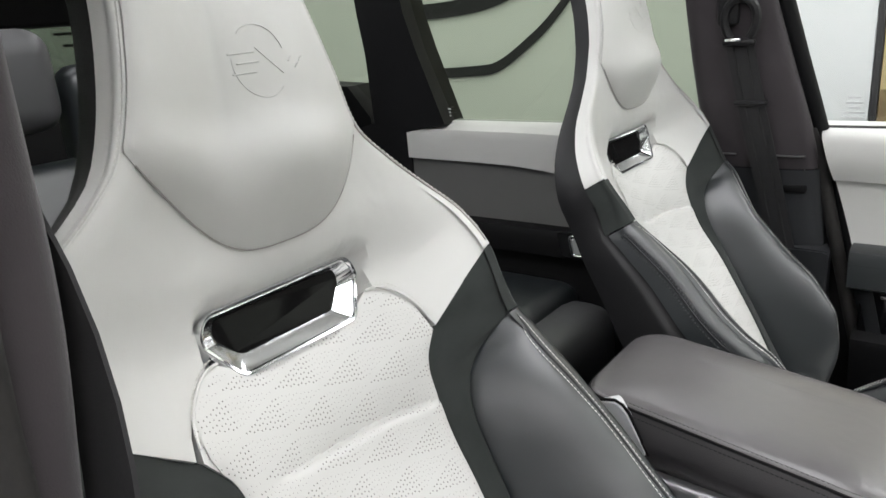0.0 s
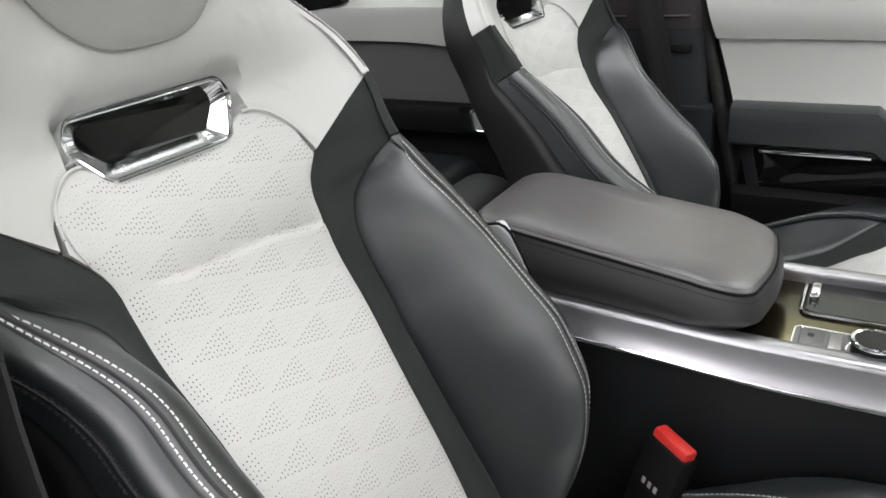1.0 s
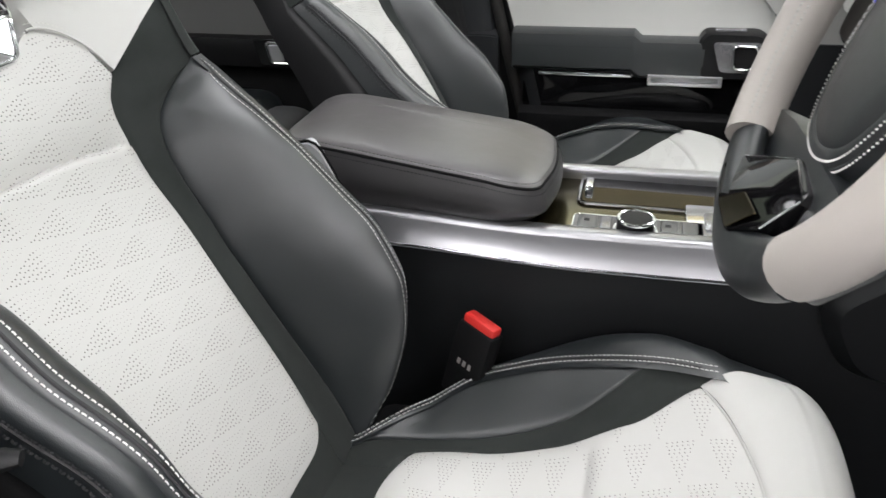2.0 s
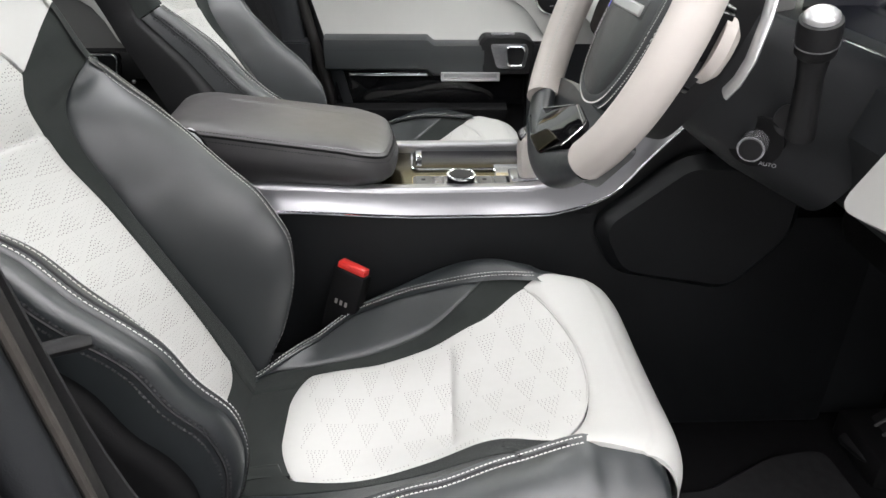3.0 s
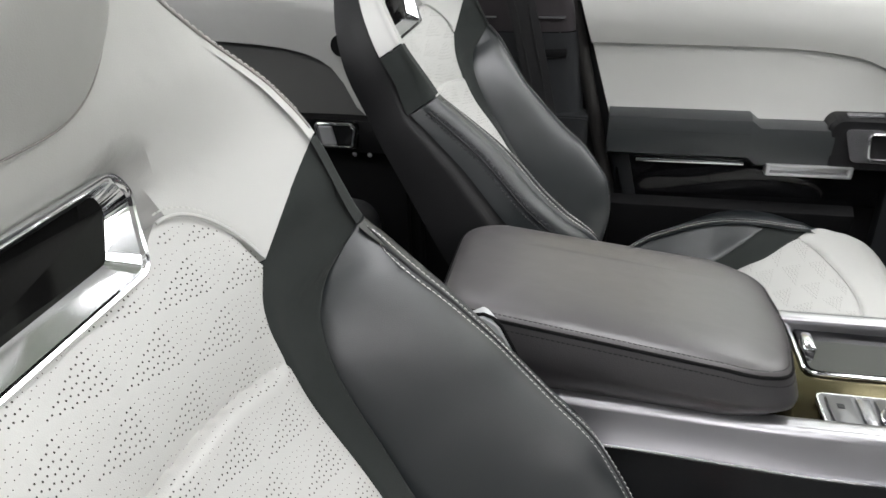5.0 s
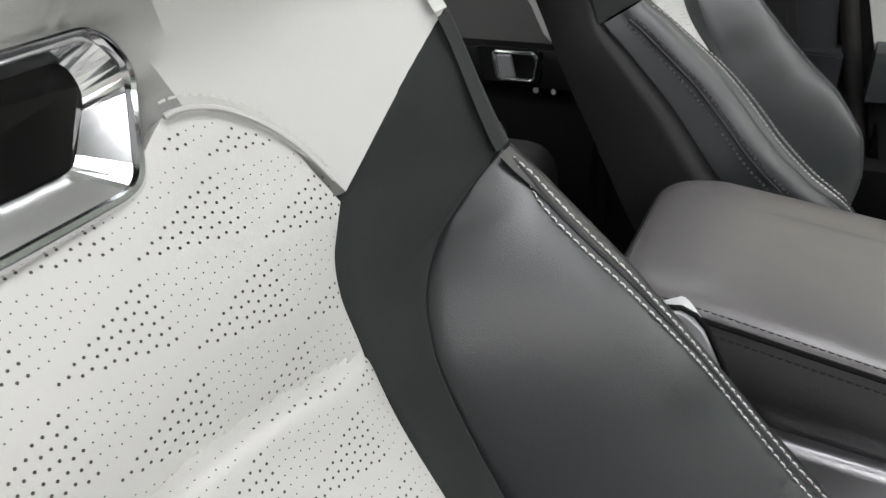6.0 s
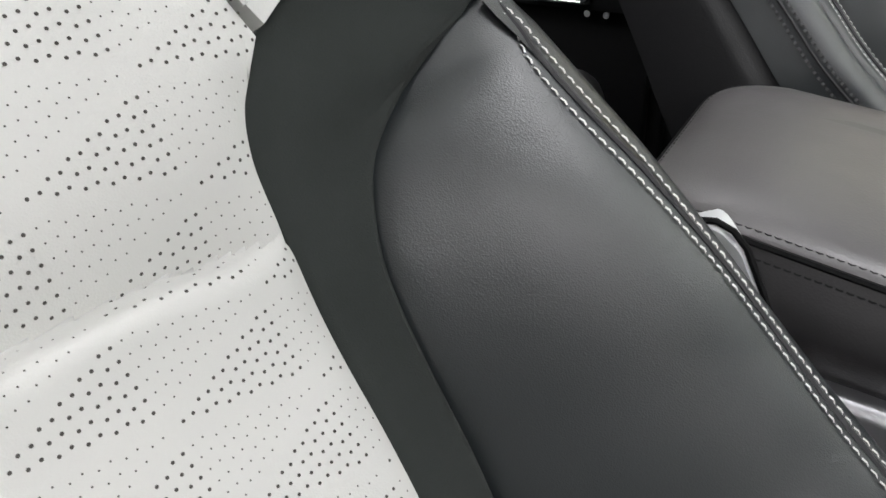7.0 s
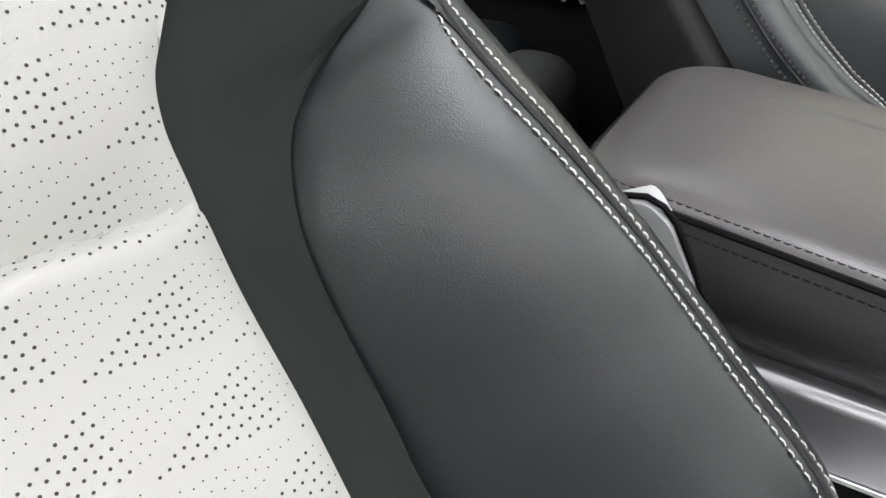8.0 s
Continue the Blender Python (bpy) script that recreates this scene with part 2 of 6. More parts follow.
# ---- the sports seat ----
O = Vector((0.198, 0.0, 0.72))
UP = Vector((-0.521, 0.0, 0.853))
FWD = Vector((0.853, 0.0, 0.521))
S_INS = curve((0.0, 0.064), (0.096, 0.070), (0.14, 0.075), (0.246, 0.081), (0.316, 0.0905), (0.365, 0.1005), (0.408, 0.1070), (0.437, 0.1103), (0.455, 0.1115), (0.466, 0.1137), (0.474, 0.1170), (0.482, 0.1230), (0.492, 0.131))
S_SUE = curve((0.0, 0.104), (0.033, 0.112), (0.096, 0.118), (0.19, 0.119), (0.29, 0.119), (0.328, 0.123), (0.368, 0.126), (0.399, 0.130), (0.428, 0.142), (0.440, 0.152), (0.452, 0.172),
              (0.463, 0.190), (0.470, 0.209))
S_INR = curve((0.0, 0.082), (0.1, 0.097), (0.2, 0.108), (0.3, 0.1105), (0.40, 0.1115), (0.455, 0.1118), (0.466, 0.1140), (0.474, 0.1172), (0.482, 0.1230), (0.492, 0.131))
S_OUT = curve((0.0, 0.105), (0.03, 0.118), (0.062, 0.150), (0.126, 0.167), (0.171, 0.184), (0.22, 0.199), (0.27, 0.210), (0.31, 0.213), (0.385, 0.209), (0.47, 0.210),
              (0.54, 0.223), (0.58, 0.211), (0.62, 0.180), (0.66, 0.136), (0.69, 0.108), (0.735, 0.091), (0.80, 0.077), (0.95, 0.066))
D_INS = curve((0.0, -0.006), (0.10, 0.003), (0.25, 0.012), (0.316, 0.010), (0.40, 0.0), (0.442, 0.004), (0.467, 0.009), (0.492, 0.014))
D_SUE = curve((0.0, -0.010), (0.096, 0.0), (0.19, 0.004), (0.29, 0.010), (0.38, 0.013), (0.43, 0.018), (0.452, 0.026), (0.463, 0.045), (0.47, 0.056))
D_OUT = curve((0.0, -0.012), (0.03, 0.004), (0.062, 0.048), (0.126, 0.108), (0.171, 0.126), (0.22, 0.123), (0.27, 0.107), (0.31, 0.097), (0.35, 0.090), (0.385, 0.083), (0.416, 0.074),
              (0.449, 0.064), (0.47, 0.057), (0.54, 0.058), (0.62, 0.060), (0.66, 0.070), (0.69, 0.080), (0.735, 0.103), (0.80, 0.124), (0.95, 0.148))
D_MID = curve((0.0, -0.008), (0.10, -0.004), (0.25, 0.002), (0.40, -0.007), (0.50, -0.002), (0.565, 0.0), (0.59, 0.018), (0.62, 0.046), (0.66, 0.066),
              (0.69, 0.080), (0.735, 0.103), (0.80, 0.126), (0.95, 0.150))
BACK_D = curve((0.0, -0.040), (0.2, -0.035), (0.45, -0.022), (0.54, -0.008), (0.62, 0.012), (0.69, 0.040), (0.735, 0.062), (0.80, 0.084), (0.95, 0.105))
SIDE_W = curve((0, 0.045), (0.2, 0.038), (0.47, 0.032), (0.6, 0.027), (0.735, 0.019), (0.95, 0.016))


SKEW = [1.0]


def ins_w(s, v):
    """The insert's half width; the side away from the console is wider."""
    return (S_INS if s >= 0 else S_INR)(min(v, 0.492))


def sue_w(s, v):
    return S_SUE(v) + (0.007 * ease((0.44 - v) / 0.06) if s < 0 else 0.0)


def back_at(s, v, d):
    """A point of the backrest; the driver's right shoulder sits a little higher and further forward, the passenger's outer bolster further in."""
    v += SKEW[0] * 0.28 * max(0.0, -s - 0.115) * ease((0.75 - v) / 0.2) * ease((v - 0.05) / 0.2)
    if s < 0.0 and SKEW[0]:
        f = ease((-s - 0.13) / 0.05) * ease((v - 0.20) / 0.10) * ease((0.47 - v) / 0.10)
        s, d = s + 0.014 * f, d + 0.012 * f
    if s < 0.0 and v > 0.42:
        f = ease((-s / S_OUT(v) - 0.45) / 0.5) * ease((v - 0.42) / 0.10)
        s, d = s - SKEW[0] * 0.034 * f, d + SKEW[0] * 0.044 * f
    if s > 0.1 and not SKEW[0]:
        f = ease((s - 0.1) / 0.1) * ease((v - 0.04) / 0.1) * ease((0.47 - v) / 0.12)
        s, d = s - 0.032 * f, d - 0.022 * f
    return O + UP * v + FWD * d + Vector((0, s, 0))


def back_d(s, v):
    """How far the upper shell and the insert stand forward of the backrest's plane."""
    a = abs(s)
    e = min(a / ins_w(s, v), 1.3)
    low = D_MID(v) + (D_INS(v) - D_MID(v)) * e * e
    high = D_MID(v) + (D_OUT(v) - D_MID(v)) * (a / S_OUT(v)) ** 2
    w = ease((v - 0.455) / 0.050)
    d = low * (1 - w) + high * w
    q = v - 0.4480 + 0.06 * s + 1.6 * max(0.0, s - 0.02) ** 2
    reach = ease((s + 0.085) / 0.06) * ease((0.116 - s) / 0.03)
    tuck = math.exp(-q / 0.017) if q > 0 else math.exp(q / 0.0030)
    lip = math.exp(q / 0.016) if q < 0 else 0.0
    return d - reach * (0.0125 * tuck - 0.0050 * lip)


def top_edge(s):
    """The seam between the perforated insert and the white shoulders, and on along the charcoal band."""
    a = abs(s)
    if a < 0.060:
        return 0.540
    if a < 0.085:
        return 0.540 + 0.016 * (a - 0.060) / 0.025
    if a < 0.131:
        return 0.490 + 0.066 * math.sqrt(max(0.0, 1 - ((a - 0.085) / 0.0462) ** 2))
    return 0.492 + (a - 0.131) * 0.52


def puff(u, v, h, k=6.0):
    """Upholstery rising from its seams."""
    e = min(min(u, 1 - u), min(v, 1 - v))
    return h * (1 - math.exp(-k * max(0.0, e) * 4))


def insert_point(u, g):
    uu = 2 * u - 1
    vt = top_edge(uu * 0.131)
    vb = 0.072 + 0.020 * abs(uu) ** 6
    v = vb + g * (0.540 - vb) + (vt - 0.540) * ease((g - 0.84) / 0.16)
    s = uu * ins_w(uu, v)
    return s, v, back_d(s, v) + puff(u, g, 0.004, 8)


X_INS = curve((0.228, 0.070), (0.250, 0.092), (0.32, 0.101), (0.40, 0.101), (0.47, 0.108), (0.53, 0.138), (0.56, 0.148))
X_SUE = curve((0.15, 0.085), (0.18, 0.098), (0.25, 0.112), (0.32, 0.117), (0.40, 0.127), (0.45, 0.142), (0.485, 0.160))
X_OUT = curve((0.15, 0.095), (0.18, 0.102), (0.245, 0.152), (0.32, 0.184), (0.40, 0.184), (0.48, 0.166), (0.55, 0.155), (0.60, 0.160), (0.68, 0.170))
Z_INS = curve((0.20, 0.752), (0.262, 0.757), (0.32, 0.762), (0.40, 0.788), (0.47, 0.828), (0.53, 0.852), (0.58, 0.852))
Z_SUE = curve((0.15, 0.742), (0.18, 0.750), (0.25, 0.764), (0.32, 0.777), (0.40, 0.806), (0.45, 0.840), (0.485, 0.866))
Z_OUT = curve((0.15, 0.742), (0.18, 0.752), (0.245, 0.790), (0.32, 0.828), (0.40, 0.857), (0.48, 0.870), (0.55, 0.870), (0.60, 0.864), (0.68, 0.845))
Z_MID = curve((0.15, 0.742), (0.235, 0.757), (0.32, 0.752), (0.40, 0.766), (0.47, 0.794), (0.53, 0.822), (0.58, 0.839), (0.62, 0.845))


def z_out(s, x):
    """The crest of a cushion bolster; the driver's outer one is worn lower."""
    if s < 0:
        return Z_OUT(x) - 0.020 * SKEW[0] * ease((0.60 - x) / 0.14)
    return Z_OUT(x) - 0.021 * SKEW[0] * ease((x - 0.19) / 0.07) * ease((0.53 - x) / 0.13)


def z_sue(s, x):
    if s < 0:
        return Z_SUE(x) - 0.010 * SKEW[0] * ease((0.60 - x) / 0.14)
    return Z_SUE(x) - 0.009 * SKEW[0] * ease((x - 0.19) / 0.07) * ease((0.50 - x) / 0.12)


def cush_z(x, s):
    a = abs(s)
    e = a / X_INS(x)
    z1 = Z_MID(x) + (Z_INS(x) - Z_MID(x)) * e * e
    e = a / X_OUT(x)
    z2 = Z_MID(x) + (z_out(s, x) - Z_MID(x)) * e ** 2.2
    w = ease((x - 0.44) / 0.12)
    q = x - 0.432 - 0.04 * s
    tuck = (math.exp(q / 0.020) if q < 0 else math.exp(-q / 0.003)) * ease((0.098 - a) / 0.03)
    return z1 * (1 - w) + z2 * w - 0.0065 * tuck


NOSE_W = curve((0.50, 0.122), (0.53, 0.1385), (0.552, 0.152), (0.572, 0.1605), (0.60, 0.1650), (0.632, 0.1690))


def nose_x(s):
    """Where the perforated cushion panel ends and the plain nose begins."""
    return 0.585 - 0.042 * min(1.15, abs(s) / 0.134) ** 2.2


def cushion_insert_point(u, g):
    uu = 2 * u - 1
    x0 = 0.229 + 0.022 * abs(uu) ** 7
    x1 = nose_x(uu * 0.146)
    x = x0 + g * (x1 - x0)
    s = uu * X_INS(x)
    return x, s, cush_z(x, s) + puff(u, g, 0.004, 8)


TRI_W, TRI_H, COL, ROW = 0.0420, 0.0235, 0.0457, 0.0377


def perforations(bm, point, normal, s_half, v0, v1, edge, big=0.00064, small=0.00034):
    """Dark holes in staggered triangles, large ones and, between them, small ones."""
    n = normal
    for c in range(-2, 7):
        sb = 0.0865 - COL * c
        off = 0.404 % ROW + (0.5 * ROW if c % 2 else 0.0)
        for r in range(-2, 24):
            vc = off + r * ROW
            for tri in (0, 1):
                for k in range(12):
                    cnt = max(1, 6 - k // 2)
                    for q in range(cnt):
                        dv = (q - (cnt - 1) / 2) * (TRI_H / 5.2)
                        if tri == 0:
                            s, v, rad = sb - k * TRI_W / 11.5, vc + dv, big
                        else:
                            s, v, rad = sb - TRI_W + k * TRI_W / 11.5, vc + ROW / 2 + dv, small
                        if not rad or not (v0 < v < v1) or abs(s) > s_half(s, v) - 0.002 or not edge(s, v):
                            continue
                        p = point(s, v)
                        t1 = (point(s + 0.001, v) - p).normalized()
                        t2 = (point(s, v + 0.001) - p).normalized()
                        nn = t1.cross(t2).normalized()
                        if nn.dot(n) < 0:
                            nn = -nn
                        ctr = p + nn * 0.0004
                        vs = [bm.verts.new(ctr + t1 * (rad * math.cos(a * math.tau / 7)) + t2 * (rad * math.sin(a * math.tau / 7))) for a in range(7)]
                        bm.faces.new(vs)
    return bm


def build_seat(x, y, skew, drop):
    SKEW[0] = skew
    seat = thing("sports_seat", (0.35, 0.0, 0.50), "black and white leather sports seat with perforated triangles and pale stitching", "seat", "front seats")
    B = -FWD
    # perforated insert
    bm = sheet(bmesh.new(), lambda u, g: back_at(*insert_point(u, g)), 52, 290, B, 0.010)
    ins = part("backrest_insert", bm, WHITE, seat, "white perforated leather panel")

    def ins_surface(s, v):
        vb, vt = 0.072, top_edge(s)
        u = (s / ins_w(s, v) + 1) / 2
        g = (v - vb) / max(0.01, vt - vb)
        return back_at(s, v, back_d(s, v) + puff(u, g, 0.004, 8))
    bm = perforations(bmesh.new(), ins_surface, FWD, ins_w, 0.080, 0.553, lambda s, v: v < top_edge(s) - 0.006)
    part("perforation", bm, HOLE, ins, "rows of small round punched holes", smooth=False, kind="stuff")

    # charcoal band round the insert
    bm = bmesh.new()
    for sg in (1, -1):
        def band(f, g, sg=sg):
            vt = 0.492 + 0.048 * f
            v = 0.0 + g * vt
            vv = min(v, 0.492)
            a, b = ins_w(sg, vv), (sue_w(sg, v) if v < 0.47 else S_OUT(v))
            if v > 0.492:
                a = 0.131
            s = a + (b - a) * f
            d0, d1 = D_INS(vv), (D_SUE(v) if v < 0.47 else D_OUT(v))
            if v > 0.485:
                d = back_d(s, max(v, 0.4921))
                w = ease((v - 0.485) / 0.03)
                d = d * w + (d0 + (d1 - d0) * f ** 1.6) * (1 - w)
            else:
                d = d0 + (d1 - d0) * f ** 1.6
            return back_at(sg * s, v, d + puff(f, g, 0.002, 8))
        sheet(bm, band, 14, 80, B, 0.012)
    sheet(bm, lambda u, g: back_at((2 * u - 1) * ins_w(2 * u - 1, g * 0.085), g * 0.085, back_d((2 * u - 1) * ins_w(2 * u - 1, g * 0.085), g * 0.085) - 0.001), 12, 8, B, 0.010)
    part("suede_band", bm, SUEDE, seat, "matt charcoal suede band")

    # side bolsters
    for sg in (1, -1):
        def bolster(f, g, sg=sg):
            v = 0.020 + g * 0.450
            s = sue_w(sg, v) + (S_OUT(v) - sue_w(sg, v)) * f
            w = min(1.0, (S_OUT(v) - sue_w(sg, v)) / 0.05)
            d = D_SUE(v) + (D_OUT(v) - D_SUE(v)) * (0.85 * math.sin(min(f, 1.0) * math.pi / 2) + 0.15 * f)
            return back_at(sg * s, v, d + w * 0.0142 * ease((0.465 - v) / 0.14) * math.sin(math.pi * min(f, 1.0) ** 1.3) + puff(f, g, 0.0042, 10) - 0.0027)
        bo = part("backrest_bolster", sheet(bmesh.new(), bolster, 30, 60, B, 0.012), BLACK, seat, "smooth black leather bolster")

        def crest(t, k, h=0.0):
            v = 0.035 + t * 0.430
            w = max(0.02, S_OUT(v) - sue_w(sg, v))
            return bolster(1 + k / w * ease(w / 0.085), (v - 0.020) / 0.450) + FWD * (0.0006 + h)
        bm = bmesh.new()
        stitches(bm, lambda t: crest(t, -0.0168), 0.47, FWD, 0.0050, 0.00064)
        stitches(bm, lambda t: crest(t, -0.0058), 0.47, FWD, 0.0050, 0.00064)
        part("stitching", bm, THREAD, bo, "pale twin stitching")
        tb = [crest(i / 60, -0.0108, -0.0006) for i in range(61)]
        part("piping", tube(bmesh.new(), tb, 0.0014, 6), DARKTHREAD, bo)

        # outer sides: black below, suede, white above
        def side(f, g, v0, v1, sg=sg):
            v = v0 + g * (v1 - v0)
            so, do, r = S_OUT(v), D_OUT(v), 0.018 - 0.0125 * ease((v - 0.46) / 0.06)
            if f < 0.45:
                t = f / 0.45 * math.pi / 2
                return back_at(sg * (so + r * math.sin(t)), v, do - r * (1 - math.cos(t)) + 0.0008 * math.sin(2 * t))
            t = (f - 0.45) / 0.55
            return back_at(sg * (so + r + (SIDE_W(v) - r) * math.sin(t * math.pi / 2)), v, do - r - (do - r - BACK_D(v)) * t)
        IN = Vector((0, -sg, 0))
        low = part("backrest_side", sheet(bmesh.new(), lambda f, g: side(f * 0.58, g, 0.015, 0.468), 24, 50, IN, 0.01), BLACK, seat, "black leather side panel")
        part("backrest_side", sheet(bmesh.new(), lambda f, g: side(f * 0.62, g, 0.470, 0.538), 18, 10, IN, 0.01), SUEDE, seat, "charcoal suede side panel")
        up = part("backrest_side", sheet(bmesh.new(), lambda f, g: side(f * 0.62, g, 0.540, 0.95), 18, 40, IN, 0.01), WHITE, seat, "white leather side panel")
        part("shell_side", sheet(bmesh.new(), lambda f, g: side(0.575 + f * 0.425, g, 0.015, 0.95) + Vector((0, sg * (0.007 * ease((f - 0.05) / 0.16) * ease((0.50 - 0.935 * g) / 0.06) - 0.004), 0)), 24, 60, IN, 0.01), PLASTIC, seat, "black moulded shell side")
        bm = bmesh.new()
        for k in (0.37, 0.47):
            stitches(bm, lambda t: side(k, t, 0.03, 0.46) + Vector((0, sg * 0.0006, 0)) + FWD * 0.0006, 0.45, (0.4, sg * 0.9, 0.2), 0.0052, 0.0010)
        part("stitching", bm, DARKTHREAD, low, "dark stitching")
        part("piping", tube(bmesh.new(), [side(0.42, i / 50, 0.03, 0.46) for i in range(51)], 0.0013, 6), DARKTHREAD, low, "dark sewn groove")
        bm = bmesh.new()
        stitches(bm, lambda t: side(0.12, t, 0.56, 0.94) + FWD * 0.0008, 0.38, FWD)
        part("stitching", bm, material_pale, up, "pale stitching")
        part("piping", tube(bmesh.new(), [side(0.015, i / 50, 0.545, 0.94) + FWD * 0.0002 for i in range(51)], 0.0012, 6), SEAM if sg > 0 else WHITE, up, "fine welt")

    # white upper shell
    def shell(u, g):
        uu = 2 * u - 1
        vb = top_edge(uu * 0.2150)
        for _ in range(4):
            vb = top_edge(uu * S_OUT(vb))
        v = vb + g * (0.95 - vb)
        s = uu * S_OUT(v)
        d = back_d(s, max(v, 0.4921))
        dip = ease((0.094 - abs(s)) / 0.008) * ease((v - 0.532) / 0.006) * ease((0.600 - v) / 0.008)
        return back_at(s, v, d + puff(u, g, 0.0014, 10) - 0.026 * dip)
    part("upper_shell", sheet(bmesh.new(), shell, 60, 70, B, 0.012), WHITE, seat, "smooth white leather shoulders")
    # seam between insert and shell
    for sg in (1, -1):
        pts = []
        for i in range(25):
            a = 0.0845 + (0.1305 - 0.0845) * (1 - (1 - i / 24) ** 2)
            v = top_edge(a)
            pts.append(back_at(sg * a, v, back_d(a, max(v, 0.4925)) + 0.0035))
        part("piping", tube(bmesh.new(), pts, 0.0013, 6), WHITE, seat, "white welt")
        bm = bmesh.new()
        stitches(bm, lambda t: Vector(pts[min(23, int(t * 24))]).lerp(pts[min(24, int(t * 24) + 1)], t * 24 % 1) + UP * 0.005 + FWD * 0.001, 0.085, FWD, 0.004)
        part("stitching", bm, material_pale, seat, "pale stitching")

    # head pad
    def W(v):
        return min(S_OUT(v), 0.106) - 0.0015

    def pad(u, g):
        uu = 2 * u - 1
        vb = 0.620 + 0.072 * abs(uu) ** 3.2
        v = vb + g * (0.945 - vb)
        s = uu * W(v)
        h = 0.017 * (1 - abs(uu) ** 3) * (1 - math.exp(-g * 26)) + 0.023 * math.exp(-((v - 0.668) / 0.036) ** 2) * (1 - uu * uu) * (1 - math.exp(-g * 26))
        return back_at(s, v, back_d(s, v) + 0.003 + h)
    hp = part("head_pad", sheet(bmesh.new(), pad, 48, 80, B, 0.012), WHITE, seat, "padded white leather head restraint with an embossed emblem")
    part("seam", tube(bmesh.new(), [pad(0.02 + 0.96 * i / 60, 0.0) + FWD * 0.0004 for i in range(61)], 0.0007, 6), SEAM, hp, "fine sewn seam")
    bm = bmesh.new()
    ctr = (0.0, 0.742)

    def on_pad(s, v, h):
        uu = s / W(v)
        vb = 0.620 + 0.072 * abs(uu) ** 3.2
        return pad((uu + 1) / 2, (v - vb) / (0.945 - vb)) + FWD * h
    for a0, a1 in ((0.3, 2.2), (3.0, 5.4)):
        pts = [on_pad(ctr[0] + 0.026 * math.cos(a0 + (a1 - a0) * i / 20), ctr[1] + 0.026 * math.sin(a0 + (a1 - a0) * i / 20), 0.0002) for i in range(21)]
        tube(bm, pts, 0.0005, 5)
    for k, (a, b) in enumerate(((-0.028, -0.004), (-0.022, -0.002), (-0.028, -0.006))):
        v = ctr[1] + 0.007 - 0.007 * k
        tube(bm, [on_pad(ctr[0] + a + (b - a) * i / 6, v, 0.0002) for i in range(7)], 0.0007, 5)
    tube(bm, [on_pad(ctr[0] - 0.002 + 0.022 * i / 6, ctr[1] + 0.010 - 0.020 * i / 6, 0.0002) for i in range(7)], 0.0007, 5)
    for k in range(3):
        tube(bm, [on_pad(ctr[0] + 0.028 + 0.006 * k + 0.004 * i / 4, ctr[1] - 0.002 - 0.005 * (k % 2) + 0.003 * i / 4, 0.0002) for i in range(5)], 0.0006, 5)
    part("embossed_emblem", bm, WHITE, hp, "faint embossed ring and bars")

    # chrome framed aperture: a proud rim, sloping facets and a dark mirror at the bottom
    outer = rounded([(-0.080, 0.5955), (0.080, 0.5955), (0.0915, 0.576), (0.066, 0.5345), (-0.066, 0.5345), (-0.0915, 0.576)], 0.011)
    floor_plate = rounded([(-0.068, 0.5885), (0.068, 0.5885), (0.071, 0.576), (0.052, 0.5545), (-0.052, 0.5545), (-0.071, 0.576)], 0.006)
    c = Vector((0, 0.566))

    def inset(pts, k):
        n, out = len(pts), []
        for i, p in enumerate(pts):
            e = (Vector(pts[(i + 1) % n]) - Vector(pts[i - 1])).normalized()
            q = Vector((e[1], -e[0]))
            out.append(Vector(p) + (q if q.dot(c - Vector(p)) > 0 else -q) * k)
        return out

    def ring(pts, d):
        return [back_at(p[0], p[1], d + 0.42 * max(0, p[1] - 0.568)) for p in pts]
    bz = part("bezel", loft(bmesh.new(), [ring(outer, -0.012), ring(outer, 0.003), ring(inset(outer, 0.0006), 0.0052), ring(inset(outer, 0.0020), 0.0064), ring(inset(outer, 0.0040), 0.0060),
                                          ring(inset(outer, 0.0054), 0.0036)]), CHROME, seat, "polished chrome six-sided frame")
    part("bezel_facet", loft(bmesh.new(), [ring(inset(outer, 0.0053), 0.0036), ring(floor_plate, -0.0046)]), CHROME, bz, "sloping polished chrome facets", smooth=False)
    bm = bmesh.new()
    bm.faces.new([bm.verts.new(p) for p in ring(floor_plate, -0.0044)])
    r = bmesh.ops.extrude_face_region(bm, geom=bm.faces[:])
    bmesh.ops.translate(bm, vec=B * 0.004, verts=[q for q in r["geom"] if isinstance(q, bmesh.types.BMVert)])
    part("insert_plate", bm, MIRROR, bz, "glossy black mirror plate", smooth=False)

    # back shell
    def rear(u, g):
        uu = 2 * u - 1
        v = 0.015 + g * 0.935
        wide = S_OUT(v) + SIDE_W(v) - 0.001 - 0.010 * ease((v - 0.42) / 0.1)
        return back_at(uu * wide, v, BACK_D(v) - 0.022 * (1 - uu ** 4) * (1 - abs(2 * g - 1) ** 6))
    part("back_shell", sheet(bmesh.new(), rear, 30, 50, FWD, 0.008), PLASTIC, seat, "black moulded rear shell")
    bm = sheet(bmesh.new(), lambda u, g: back_at((2 * u - 1) * 0.072, 0.945 + 0.02 * math.sin(g * math.pi), 0.155 - g * 0.07), 12, 10, -UP, 0.01)
    part("head_top", bm, WHITE, seat)

    # cushion
    upper_parts = set(seat.children_recursive)
    DN = Vector((0, 0, -1))
    bm = sheet(bmesh.new(), lambda u, g: (lambda p: Vector(p))(cushion_insert_point(u, g)), 44, 160, DN, 0.012)
    ci = part("cushion_insert", bm, WHITE, seat, "white perforated leather panel")

